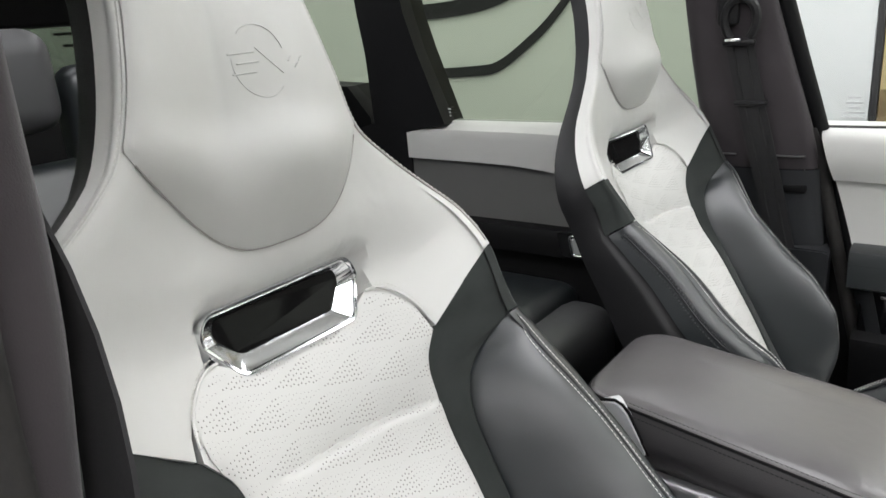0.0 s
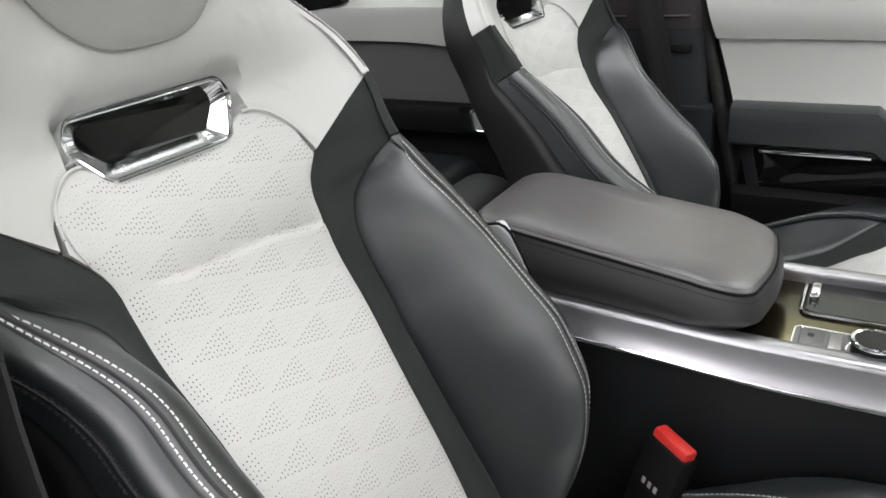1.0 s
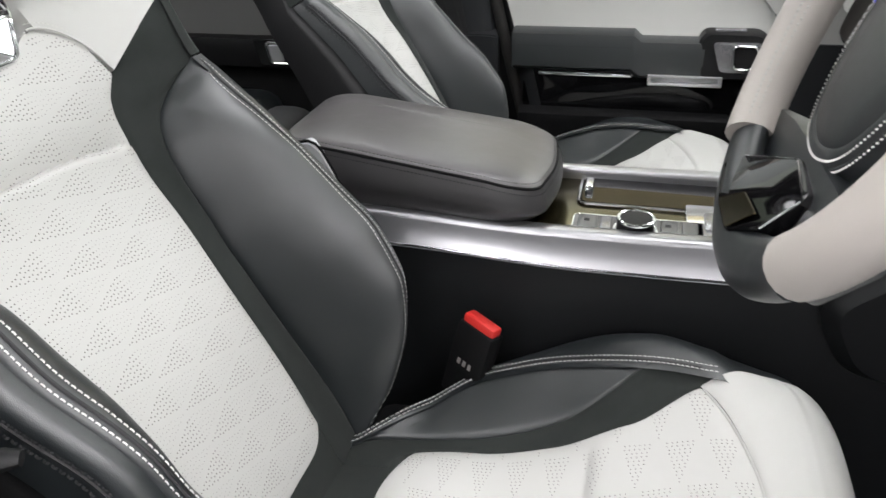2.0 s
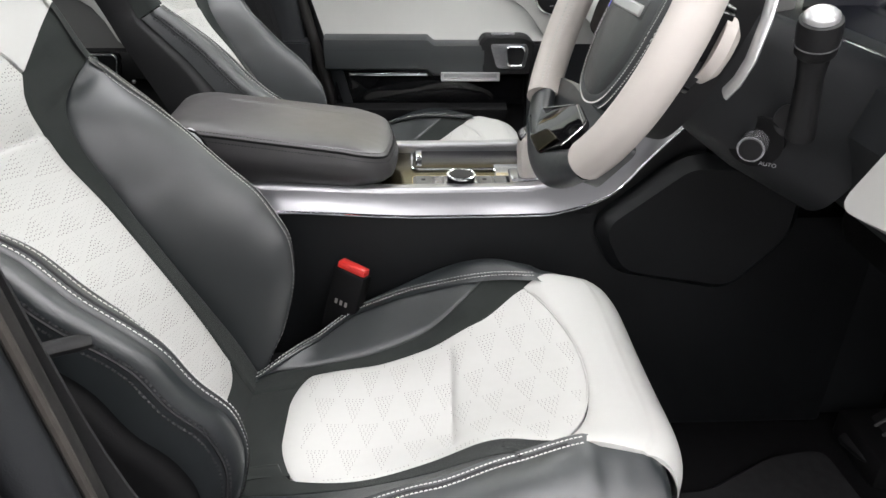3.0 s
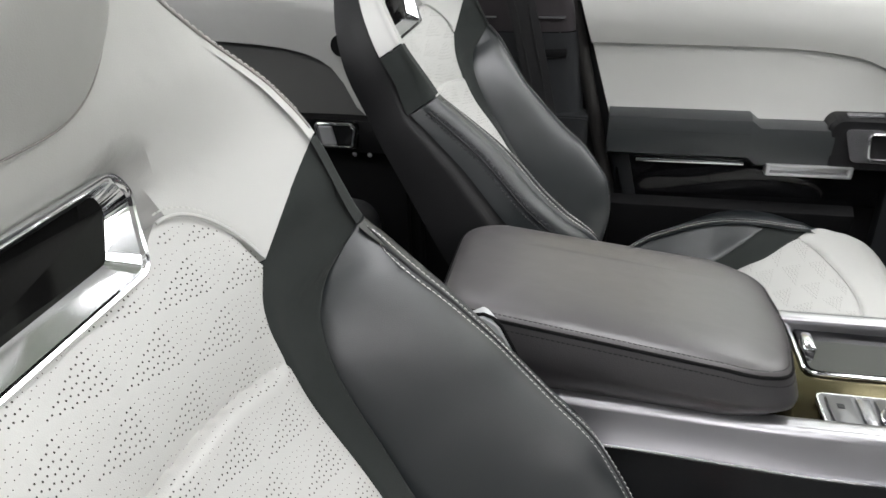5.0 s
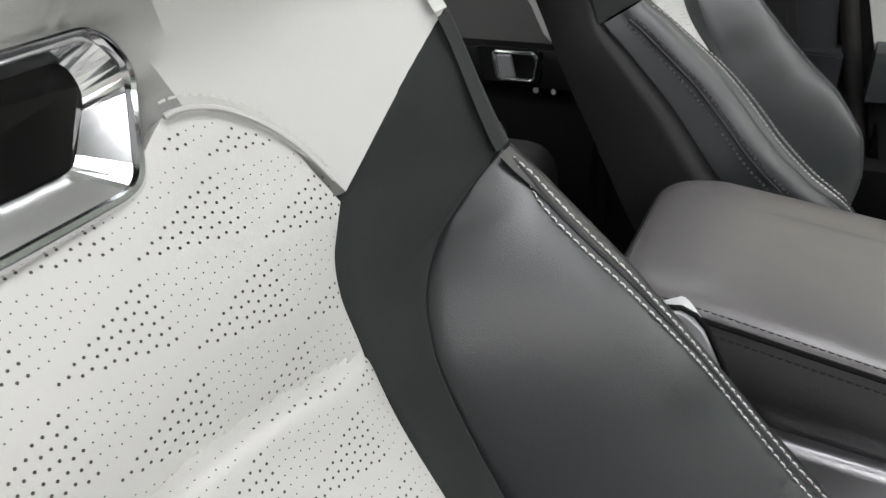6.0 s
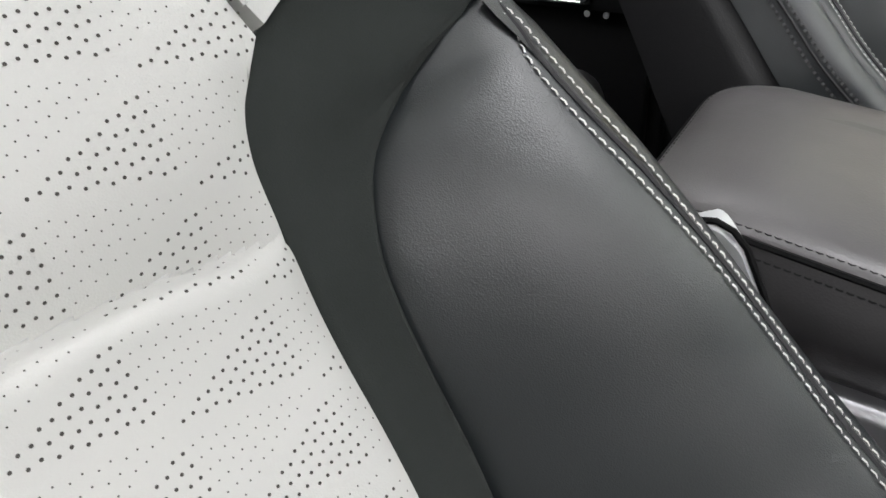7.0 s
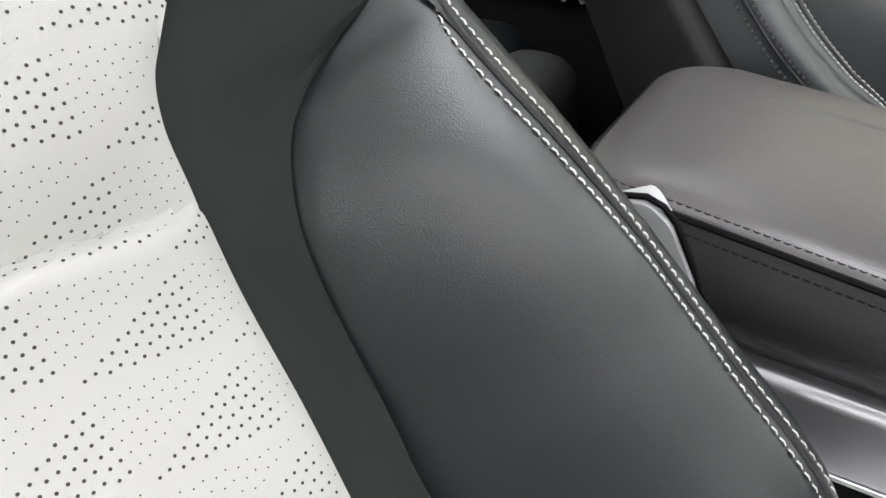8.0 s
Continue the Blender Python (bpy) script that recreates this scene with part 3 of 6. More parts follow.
    def cush_surface(s, x):
        u = (s / X_INS(x) + 1) / 2
        g = (x - 0.236) / (nose_x(s) - 0.236)
        return Vector((x, s, cush_z(x, s) + puff(u, g, 0.004, 8)))
    bm = perforations(bmesh.new(), cush_surface, Vector((0, 0, 1)), lambda s, x: X_INS(x), 0.245, 0.625, lambda s, x: x < nose_x(s) - 0.006, 0.00058, 0.0)
    part("perforation", bm, HOLE, ci, "rows of small round punched holes", smooth=False, kind="stuff")

    bm = bmesh.new()
    for sg in (1, -1):
        def cband(f, g, sg=sg):
            x = 0.150 + g * (0.546 + 0.020 * ease((f - 0.3) / 0.7) - 0.150)
            a = X_INS(max(x, 0.236)) if x > 0.236 else 0.066
            b = X_SUE(x) if x < 0.485 else X_OUT(x)
            a = min(a, b - 0.001)
            s = a + (b - a) * f
            z0 = cush_z(x, sg * a) - 0.0006 if x > 0.236 else Z_MID(x)
            z1 = z_sue(sg, x) if x < 0.485 else z_out(sg, x)
            return Vector((x, sg * s, z0 + (z1 - z0) * f ** 1.3 + puff(f, g, 0.002, 8) - 0.005 * ease((x - 0.534) / 0.018)))
        sheet(bm, cband, 12, 50, DN, 0.014)
    sheet(bm, lambda u, g: Vector((0.150 + g * 0.105, (2 * u - 1) * 0.085, Z_MID(0.15 + g * 0.105) - 0.0005)), 10, 10, DN, 0.012)
    part("suede_band", bm, SUEDE, seat, "matt charcoal suede band")
    for sg in (1, -1):
        def cbol(f, g, sg=sg):
            x = 0.165 + g * 0.32
            s = X_SUE(x) + (X_OUT(x) - X_SUE(x)) * f
            z = z_sue(sg, x) + (z_out(sg, x) - z_sue(sg, x)) * f ** 1.1
            return Vector((x, sg * s, z + puff(f, g, 0.004, 6)))
        cb = part("cushion_bolster", sheet(bmesh.new(), cbol, 16, 40, DN, 0.014), BLACK, seat, "smooth black leather bolster")

        def cside(f, g, sg=sg):
            q = min(1.0, g / 0.78)
            x = 0.165 + q * 0.438
            so, zo = X_OUT(x), z_out(sg, x)
            drop = 0.0
            if g > 0.78:
                t = (g - 0.78) / 0.22
                an = min(1.0, t * 1.6) * math.pi / 2
                x += 0.038 * math.sin(an)
                drop = 0.042 * (1 - math.cos(an)) + 0.09 * max(0.0, t - 0.625) / 0.375
            wide = curve((0.15, 0.030), (0.3, 0.040), (0.42, 0.068), (0.66, 0.076))(x)
            an = min(1.0, f / 0.5) * math.pi / 2
            low = 0.045 * (1 - math.cos(an)) + 0.16 * max(0.0, f - 0.5) / 0.5
            back = 0.028 * (1 - math.cos(an)) * ease((x - 0.54) / 0.12)
            low += 0.022 * ease((x - 0.54) / 0.10) * math.sin(an)
            return Vector((x - back - 0.004 * ease((x - 0.59) / 0.07), sg * (so + wide * math.sin(an)), zo + 0.012 * math.sin(2 * an) * ease((0.565 - x) / 0.08) * ease((x - 0.36) / 0.10) - 0.005 * ease((x - 0.548) / 0.022) - max(low, drop) - 0.35 * min(low, drop)))
        cs = part("cushion_side", sheet(bmesh.new(), cside, 28, 64, Vector((0, -sg, 0)), 0.012), BLACK, seat, "black leather cushion side")
        bm = bmesh.new()
        for k in (-0.0042, 0.0042):
            stitches(bm, lambda t: Vector((0.175 + t * 0.375, sg * (X_OUT(0.175 + t * 0.375) + k), z_out(sg, 0.175 + t * 0.375) + 0.0028)), 0.40, (0, 0, 1), 0.0048, 0.00070)
        part("stitching", bm, THREAD, cb, "pale twin stitching")
        part("piping", tube(bmesh.new(), [Vector((0.175 + t / 50 * 0.36, sg * X_OUT(0.175 + t / 50 * 0.36), z_out(sg, 0.175 + t / 50 * 0.36))) for t in range(51)], 0.0026, 6), DARKTHREAD, cb)
        bm = bmesh.new()
        for k in (0.30, 0.36):
            stitches(bm, lambda t: cside(k, 0.05 + t * 0.80) + Vector((0, sg * 0.0008, 0.0006)), 0.45, (0, sg * 0.7, 0.7), 0.0052, 0.0009)
        part("stitching", bm, DARKTHREAD, cs, "dark stitching")
        part("piping", tube(bmesh.new(), [cside(0.33, 0.05 + i / 60 * 0.80) for i in range(61)], 0.0014, 6), DARKTHREAD, cs)

    def nose(u, g):
        uu = 2 * u - 1
        x0 = nose_x(uu * 0.146)
        roll = 0.0035 * (max(0.0, abs(uu) - 0.84) / 0.16) ** 2
        tuck = 0.022 * abs(uu) ** 6
        if g < 0.45:
            x = x0 + g / 0.45 * (0.632 - tuck - x0)
            s = uu * NOSE_W(x)
            return Vector((x, s, cush_z(x, s) + puff(u, g, 0.004, 10) - roll * ease((x - 0.56) / 0.05)))
        t = (g - 0.45) / 0.55
        an = min(1.0, t * 1.6) * math.pi / 2
        s = uu * (0.1680 + 0.013 * ease(t * 1.3))
        zz = cush_z(0.632, uu * 0.168) + 0.003 - roll - 0.042 * (1 - math.cos(an)) - 0.10 * max(0.0, t - 0.625) / 0.375
        return Vector((0.632 - tuck + 0.035 * math.sin(an), s, zz))
    ns = part("cushion_nose", sheet(bmesh.new(), nose, 40, 50, DN, 0.006), WHITE, seat, "plain white leather cushion front")
    pts = [(lambda p: Vector((p[0], p[1], p[2] + 0.0012)))(cushion_insert_point(0.01 + 0.98 * i / 60, 1.0)) for i in range(61)]
    part("piping", tube(bmesh.new(), pts, 0.0012, 6), WHITE, ns, "white welt")
    bm = box(bmesh.new(), (0.16, -0.235, 0.56), (0.63, 0.235, 0.70), 0.02)
    part("seat_base", bm, DARKPLASTIC, seat, "black seat frame")
    for sg in (1, -1):
        part("seat_rail", box(bmesh.new(), (0.12, sg * 0.20 - 0.02, 0.502), (0.62, sg * 0.20 + 0.02, 0.57), 0.004), DARKPLASTIC, seat, "dark steel floor rail")
    if drop:
        for ob in seat.children_recursive:
            if ob not in upper_parts and not ob.name.startswith("seat_"):
                ob.data.transform(Matrix.Translation((-0.012, 0, -drop)))
    seat.location = (x, y, 0.50)
    return seat


material_pale = material("ivory_thread", (0.50, 0.50, 0.47), 0.7, vary=0.05)
driver_seat = build_seat(0.35, -0.351, 1.0, 0.0)
passenger_seat = build_seat(0.338, 0.402, 0.0, 0.028)

CY = 0.015


# ---- showroom ----
def wall_box(name, lo, hi, mat, label, bevel=0.0):
    return single(name, box(bmesh.new(), lo, hi, bevel), mat, label, kind="structure", smooth=False)


wall_box("floor", (-5, -5, -0.1), (6, 5, 0.0), FLOORTILE, "polished pale showroom floor")
wall_box("ceiling", (-5, -5, 3.4), (6, 5, 3.5), WALLPAINT, "white showroom ceiling")
wall_box("wall_north", (-5, 3.0, 0.0), (6, 3.15, 3.4), WALLPAINT, "pale painted showroom wall beside the car")
# the south wall is never in view; its dark colour deepens the bolsters' reflections
wall_box("wall_south", (-5, -5.15, 0.0), (6, -5.0, 3.4), WALLDARK, "unseen showroom wall, made dark to deepen reflections")
wall_box("wall_west", (-5.15, -5, 0.0), (-5.0, 5, 3.4), WALLPAINT, "pale painted showroom wall behind the car")
wall_box("wall_east", (6.0, -5, 0.0), (6.15, 5, 3.4), WALLPAINT, "pale painted showroom wall ahead of the car")


def ceiling_panel(x, y):
    t = thing("ceiling_light", (x, y, 3.4), "glowing white square ceiling light panel", "ceiling light", "showroom ceiling lights")
    bm = bmesh.new()
    for a, b, c, d in ((-0.62, -0.62, 0.62, -0.58), (-0.62, 0.58, 0.62, 0.62), (-0.62, -0.58, -0.58, 0.58), (0.58, -0.58, 0.62, 0.58)):
        box(bm, (x + a, y + b, 3.36), (x + c, y + d, 3.4), 0.003)
    part("frame", bm, SILVER, t)
    part("diffuser", box(bmesh.new(), (x - 0.58, y - 0.58, 3.375), (x + 0.58, y + 0.58, 3.392), 0.0), LAMP, t, "glowing diffuser", smooth=False)
    return t


# row -4.1 and the panel at x 0.95 are added to brighten the seats
for py, row in ((-4.1, (-2.6, -0.4, 1.8, 4.0)), (-1.7, (-2.6, -0.4, 1.8, 4.0)), (-0.1, (-2.6, 0.95, 4.0)), (2.2, (-2.6, -0.4, 1.8, 4.0))):
    for px in row:
        ceiling_panel(px, py)


# wall graphics seen through the far windows
def arc_band(name, pts, width, mat, label):
    f = curve(*pts)
    x0, x1 = pts[0][0], pts[-1][0]
    bm = sheet(bmesh.new(), lambda u, g: Vector((x0 + (x1 - x0) * u, 2.985, f(x0 + (x1 - x0) * u) + width * (g - 0.5))), 40, 2, (0, 1, 0), 0.012)
    return single(name, bm, mat, label, "wall graphic")


arc_band("wall_stripe", [(-3.0, 1.135), (-2.57, 1.085), (-2.10, 1.10), (-1.78, 1.265), (-1.565, 1.46), (-1.3, 1.85)], 0.06, BLACKINK, "black curved stripe painted on the wall")
arc_band("wall_stripe", [(-3.0, 1.505), (-2.5, 1.455), (-2.2, 1.47), (-1.92, 1.53), (-1.6, 1.75)], 0.09, BLACKINK, "black curved stripe painted on the wall")
single("wall_board", box(bmesh.new(), (-0.75, 2.96, 0.2), (-0.09, 2.995, 2.4), 0.004), WHITEBOARD, "plain white wall board", "wall board")
single("board_edge", box(bmesh.new(), (-0.088, 2.955, 0.2), (-0.06, 2.995, 2.4), 0.003), BLACKINK, "dark edge strip of a wall poster", "poster frame")
po = thing("wall_poster", (0.5, 2.98, 0.4), "ochre printed poster with dark shapes on the wall", "poster")
part("poster_sheet", box(bmesh.new(), (-0.058, 2.975, 0.2), (1.3, 2.995, 2.4), 0.002), OCHRE, po, smooth=False)
for x0, x1, z0, z1 in ((-0.055, 0.60, 0.55, 0.98), (-0.03, 0.45, 0.98, 1.10), (0.02, 0.30, 1.10, 1.16)):
    part("dark_shape", box(bmesh.new(), (x0, 2.970, z0), (x1, 2.9735, z1), 0.0), BROWN, po, "mottled brown printed shape", smooth=False)
bs = thing("wall_sign", (-4.97, 2.0, 1.2), "white wall sign with black printed bars", "sign")
part("sign_board", box(bmesh.new(), (-4.99, 1.2, 0.9), (-4.96, 2.9, 2.2), 0.004), WHITEBOARD, bs)
for y0, y1, z in ((1.9, 2.05, 1.50), (1.95, 2.10, 1.42), (2.02, 2.16, 1.36), (2.13, 2.2, 1.47)):
    part("printed_bar", box(bmesh.new(), (-4.96, y0, z), (-4.952, y1, z + 0.018), 0.0), BLACKINK, bs, smooth=False)


# ---- body of the car ----
PILLAR_Y = curve((0.5, 0.69), (1.10, 0.645), (1.24, 0.622), (1.34, 0.604), (1.46, 0.594), (1.66, 0.57))
SEAL_Y = curve((0.5, 0.705), (0.97, 0.672), (1.27, 0.663), (1.45, 0.645), (1.66, 0.61))


def shell_side(sg):
    """Sill, pillars and roof rail of one side; sg is +1 for the passenger's side."""
    nm = "passenger" if sg > 0 else "driver"
    Y = lambda z, o=0.0: CY + sg * (PILLAR_Y(z) + o)
    # painted sill
    sill = single("body_sill", box(bmesh.new(), (-1.5, min(Y(0.5, 0.05), Y(0.5, 0.17)), 0.30), (1.35, max(Y(0.5, 0.05), Y(0.5, 0.17)), 0.56), 0.03, 3), PAINT,
                  "grey metallic painted door sill of the car", kind="structure")
    # pillar: (foot x, head x, half width)
    front_x = curve((0.5, 0.16), (0.9, 0.125), (1.1, 0.102), (1.26, 0.086), (1.46, 0.062), (1.66, 0.030))
    lean = lambda z: front_x(z) - 0.088 + (0.02 if sg > 0 else 0.0)

    # the passenger's pillar narrows towards the roof
    taper = lambda z: 0.17 * max(0.0, z - 1.16) if sg > 0 else 0.0

    def column(o0, o1, w0, w1, z0, z1, mat, name, label, wid=None):
        def fn(u, g):
            z = z0 + g * (z1 - z0)
            c = lean(z)
            a = u * math.tau
            hx = (w0 + (w1 - w0) * g + (0.012 if sg > 0 else 0.0)) * (abs(math.cos(a)) ** 0.5) * math.copysign(1, math.cos(a))
            hx -= taper(z) * ease((math.cos(a) + 0.2) / 0.8)
            hy = (abs(math.sin(a)) ** 0.5) * math.copysign(1, math.sin(a))
            return Vector((c + hx, Y(z) + sg * ((o0 + o1) / 2 + (o1 - o0) / 2 * hy), z))
        bm = sheet(bmesh.new(), fn, 32, 30)
        bmesh.ops.remove_doubles(bm, verts=bm.verts, dist=1e-5)
        return single(name, bm, mat, label, "car pillar", kind="structure")
    column(0.0, 0.09, 0.088, 0.085, 1.13, 1.66, GREYSUEDE, "pillar_trim_upper", "grey suede upper door pillar trim")
    column(-0.007 if sg > 0 else -0.002, 0.09, 0.092, 0.091, 0.52, 1.13, TRIM, "pillar_trim_lower", "black plastic lower door pillar trim")
    def front(z):
        return 0.105 + 0.18 * (1.274 - z) if z < 1.3 else 0.100 - 0.10 * (z - 1.3)

    # painted outer pillar, dark step and worn seal along its front edge
    YS = lambda z, o=0.0: CY + sg * (SEAL_Y(z) + o)

    def outer(u, g):
        z = 0.50 + g * 1.18
        prof = [(0.012, 0.085), (0.006, 0.068), (-0.004, 0.056), (-0.020, 0.048), (-0.050, 0.044), (-0.06, 0.03), (-0.28, 0.03), (-0.28, 0.09), (-0.20, 0.100), (-0.01, 0.098), (0.012, 0.085)]
        k = min(9, int(u * 10))
        t = u * 10 - k
        x, o = prof[k][0] * (1 - t) + prof[k + 1][0] * t, prof[k][1] * (1 - t) + prof[k + 1][1] * t
        return Vector((0.118 + 0.10 * (1.2 - z) + x, YS(z, o), z))
    if sg > 0:
        zs = [0.50 + 1.15 * i / 40 for i in range(41)]
        # pale strips drawn in for the edge highlight at the trim joint
        for x0, x1 in ((-0.050, -0.004), (0.050, 0.112)):
            single("joint_highlight", box(bmesh.new(), (x0, Y(1.155) - 0.0035, 1.1535), (x1, Y(1.155) + 0.01, 1.1560), 0.0008), SWITCH, "fine pale strip for the highlight along the pillar trim joint", "car pillar", kind="structure")
        single("belt_slot", box(bmesh.new(), (0.078, Y(1.10) - 0.0090, 1.088), (0.118, Y(1.10) + 0.02, 1.103), 0.004), DARKPLASTIC, "dark slot in the pillar trim", "car pillar", kind="structure")
        bm = loft(bmesh.new(), [[(x, Y(0.98) - o, 0.985 + dz), (x, Y(0.98) + 0.03, 0.990 + dz), (x, Y(0.98) + 0.03, 0.90), (x, Y(0.98) - 0.004, 0.90)] for x, o, dz in ((0.070, 0.008, -0.004), (0.085, 0.017, 0.0), (0.120, 0.022, 0.002), (0.150, 0.018, 0.0), (0.160, 0.006, -0.006))], True, True)
        bmesh.ops.bevel(bm, geom=bm.edges[:], offset=0.003, segments=2, affect="EDGES")
        single("pillar_ledge", bm, TRIM, "small black ledge on the pillar trim", "car pillar", kind="structure")
        single("door_seal", tube(bmesh.new(), [Vector((front_x(z) + 0.040 - taper(z), CY + PILLAR_Y(z) + 0.050, z)) for z in zs], 0.014, 10), DARKPLASTIC, "black rubber door seal", "door seal", kind="structure")
        return
    single("body_pillar", sheet(bmesh.new(), outer, 60, 30), PAINT, "grey metallic painted door pillar", "car pillar", kind="structure")
    zs = [0.50 + 1.15 * i / 40 for i in range(41)]
    single("pillar_step", tube(bmesh.new(), [Vector((front(z) - 0.016, YS(z, 0.030), z)) for z in zs], 0.022, 12, flat=0.9), TRIM, "dark plastic step beside the door seal", "car pillar", kind="structure")
    single("door_seal", tube(bmesh.new(), [Vector((front(z) - 0.010, YS(z, 0.0), z)) for z in zs], 0.012, 12), RUBBER, "worn black rubber door seal", "door seal", kind="structure")
    single("seal_edge", tube(bmesh.new(), [Vector((front(z) + 0.006, YS(z, 0.018), z)) for z in zs], 0.0036, 8), DUST, "dusty worn edge of the door seal", "door seal", kind="structure")


shell_side(1)
shell_side(-1)
for nm, lo, hi in (("roof_lining_rear", (-1.6, -0.60, 1.66), (-1.2, 0.60, 1.70)), ("roof_lining_front", (0.54, -0.60, 1.66), (0.64, 0.60, 1.70)),
                   ("roof_lining_right", (-1.2, -0.60, 1.66), (0.54, -0.50, 1.70)), ("roof_lining_left", (-1.2, 0.50, 1.66), (0.54, 0.60, 1.70))):
    wall_box(nm, (lo[0], CY + lo[1], lo[2]), (hi[0], CY + hi[1], hi[2]), GREYSUEDE, "grey suede roof lining", 0.0)
    wall_box(nm.replace("lining", "panel"), (lo[0], CY + lo[1] * 1.08, 1.702), (hi[0], CY + hi[1] * 1.08, 1.74), PAINT, "grey metallic painted roof", 0.0)
# unseen glass roof, added so that ceiling light reaches the seats
wall_box("added_roof_glass", (-1.2, CY - 0.50, 1.705), (0.54, CY + 0.50, 1.715), FILLGLASS, "added unseen glass roof that lets ceiling light in")
for sg in (1, -1):
    bm = tube(bmesh.new(), [(-1.7, CY + sg * 0.60, 1.66), (0.56, CY + sg * 0.60, 1.66), (0.70, CY + sg * 0.61, 1.63), (1.05, CY + sg * 0.65, 1.43), (1.50, CY + sg * 0.71, 1.14)], 0.045, 10)
    single("windscreen_pillar", bm, PLASTIC, "black windscreen pillar and roof rail", "car pillar", kind="structure")
    bm = loft(bmesh.new(), [[(x0, CY + sg * y, z), (x1, CY + sg * y, z), (x1, CY + sg * (y + 0.08), z), (x0, CY + sg * (y + 0.08), z)]
                            for x0, x1, y, z in ((-1.02, -0.80, 0.655, 1.0), (-0.97, -0.79, 0.65, 1.17), (-0.90, -0.676, 0.645, 1.19), (-0.875, -0.716, 0.61, 1.363), (-0.865, -0.725, 0.585, 1.45), (-0.855, -0.73, 0.55, 1.68))], True, True)
    single("rear_pillar", bm, PLASTIC, "black rear door pillar", "car pillar", kind="structure")
    bm = tube(bmesh.new(), [(-1.42, CY + sg * 0.66, 1.10), (-1.5, CY + sg * 0.62, 1.35), (-1.6, CY + sg * 0.56, 1.66)], 0.07, 12)
    single("tail_pillar", bm, PLASTIC, "black tail pillar", "car pillar", kind="structure")

    bm = loft(bmesh.new(), [[(x, CY + sg * 0.66, 0.95), (x, CY + sg * 0.655, z), (x, CY + sg * 0.74, z), (x, CY + sg * 0.74, 0.95)] for x, z in ((-1.55, 1.30), (-1.2, 1.29), (-0.99, 1.28), (-0.92, 1.20))], True, True)
    gl = sheet(bmesh.new(), lambda u, g: Vector((-1.50 + 0.62 * u, CY + sg * (0.70 - 0.115 * g), 1.24 + 0.42 * g)), 4, 4, (0, sg, 0), 0.004)
    single("quarter_window", gl, TINT, "tinted rear quarter window", kind="structure")
    single("quarter_trim", bm, DARKPLASTIC, "black quarter panel trim behind the rear door", "car trim", kind="structure")

single("windscreen", sheet(bmesh.new(), lambda u, g: Vector((0.64 + 0.86 * g, CY + (2 * u - 1) * (0.58 + 0.11 * g), 1.68 - 0.52 * g + 0.05 * math.sin(g * math.pi))), 8, 10, (0.5, 0, 0.8), 0.004), GLASS, "clear sloping windscreen glass", kind="structure")

# cabin floor, carpet
wall_box("cabin_floor", (-1.6, CY - 0.74, 0.44), (1.4, CY + 0.74, 0.50), CARPET, "black carpeted car floor", 0.005)
wall_box("bulkhead", (1.36, CY - 0.74, 0.44), (1.42, CY + 0.74, 1.12), CARPET, "black carpeted footwell bulkhead", 0.005)
wall_box("body_side_left", (-0.30, CY + 0.715, 0.45), (0.16, CY + 0.775, 1.18), DARKPLASTIC, "black inner body side below the pillar", 0.005)
wall_box("body_side_right", (-1.60, CY - 0.79, 0.45), (-0.10, CY - 0.73, 1.19), DARKPLASTIC, "black inner body side and rear door", 0.005)
wall_box("side_window", (-0.86, CY - 0.700, 1.19), (-0.06, CY - 0.694, 1.66), TINT, "tinted rear side window")
wall_box("tailgate_header", (-1.62, CY - 0.70, 1.485), (-1.50, CY + 0.70, 1.70), DARKPLASTIC, "black tailgate header", 0.01)
wall_box("rear_window", (-1.606, CY - 0.62, 1.25), (-1.600, CY + 0.62, 1.485), TINT, "tinted rear window")
wall_box("tailgate", (-1.68, CY - 0.70, 0.44), (-1.60, CY + 0.70, 1.25), PLASTIC, "black tailgate trim", 0.01)


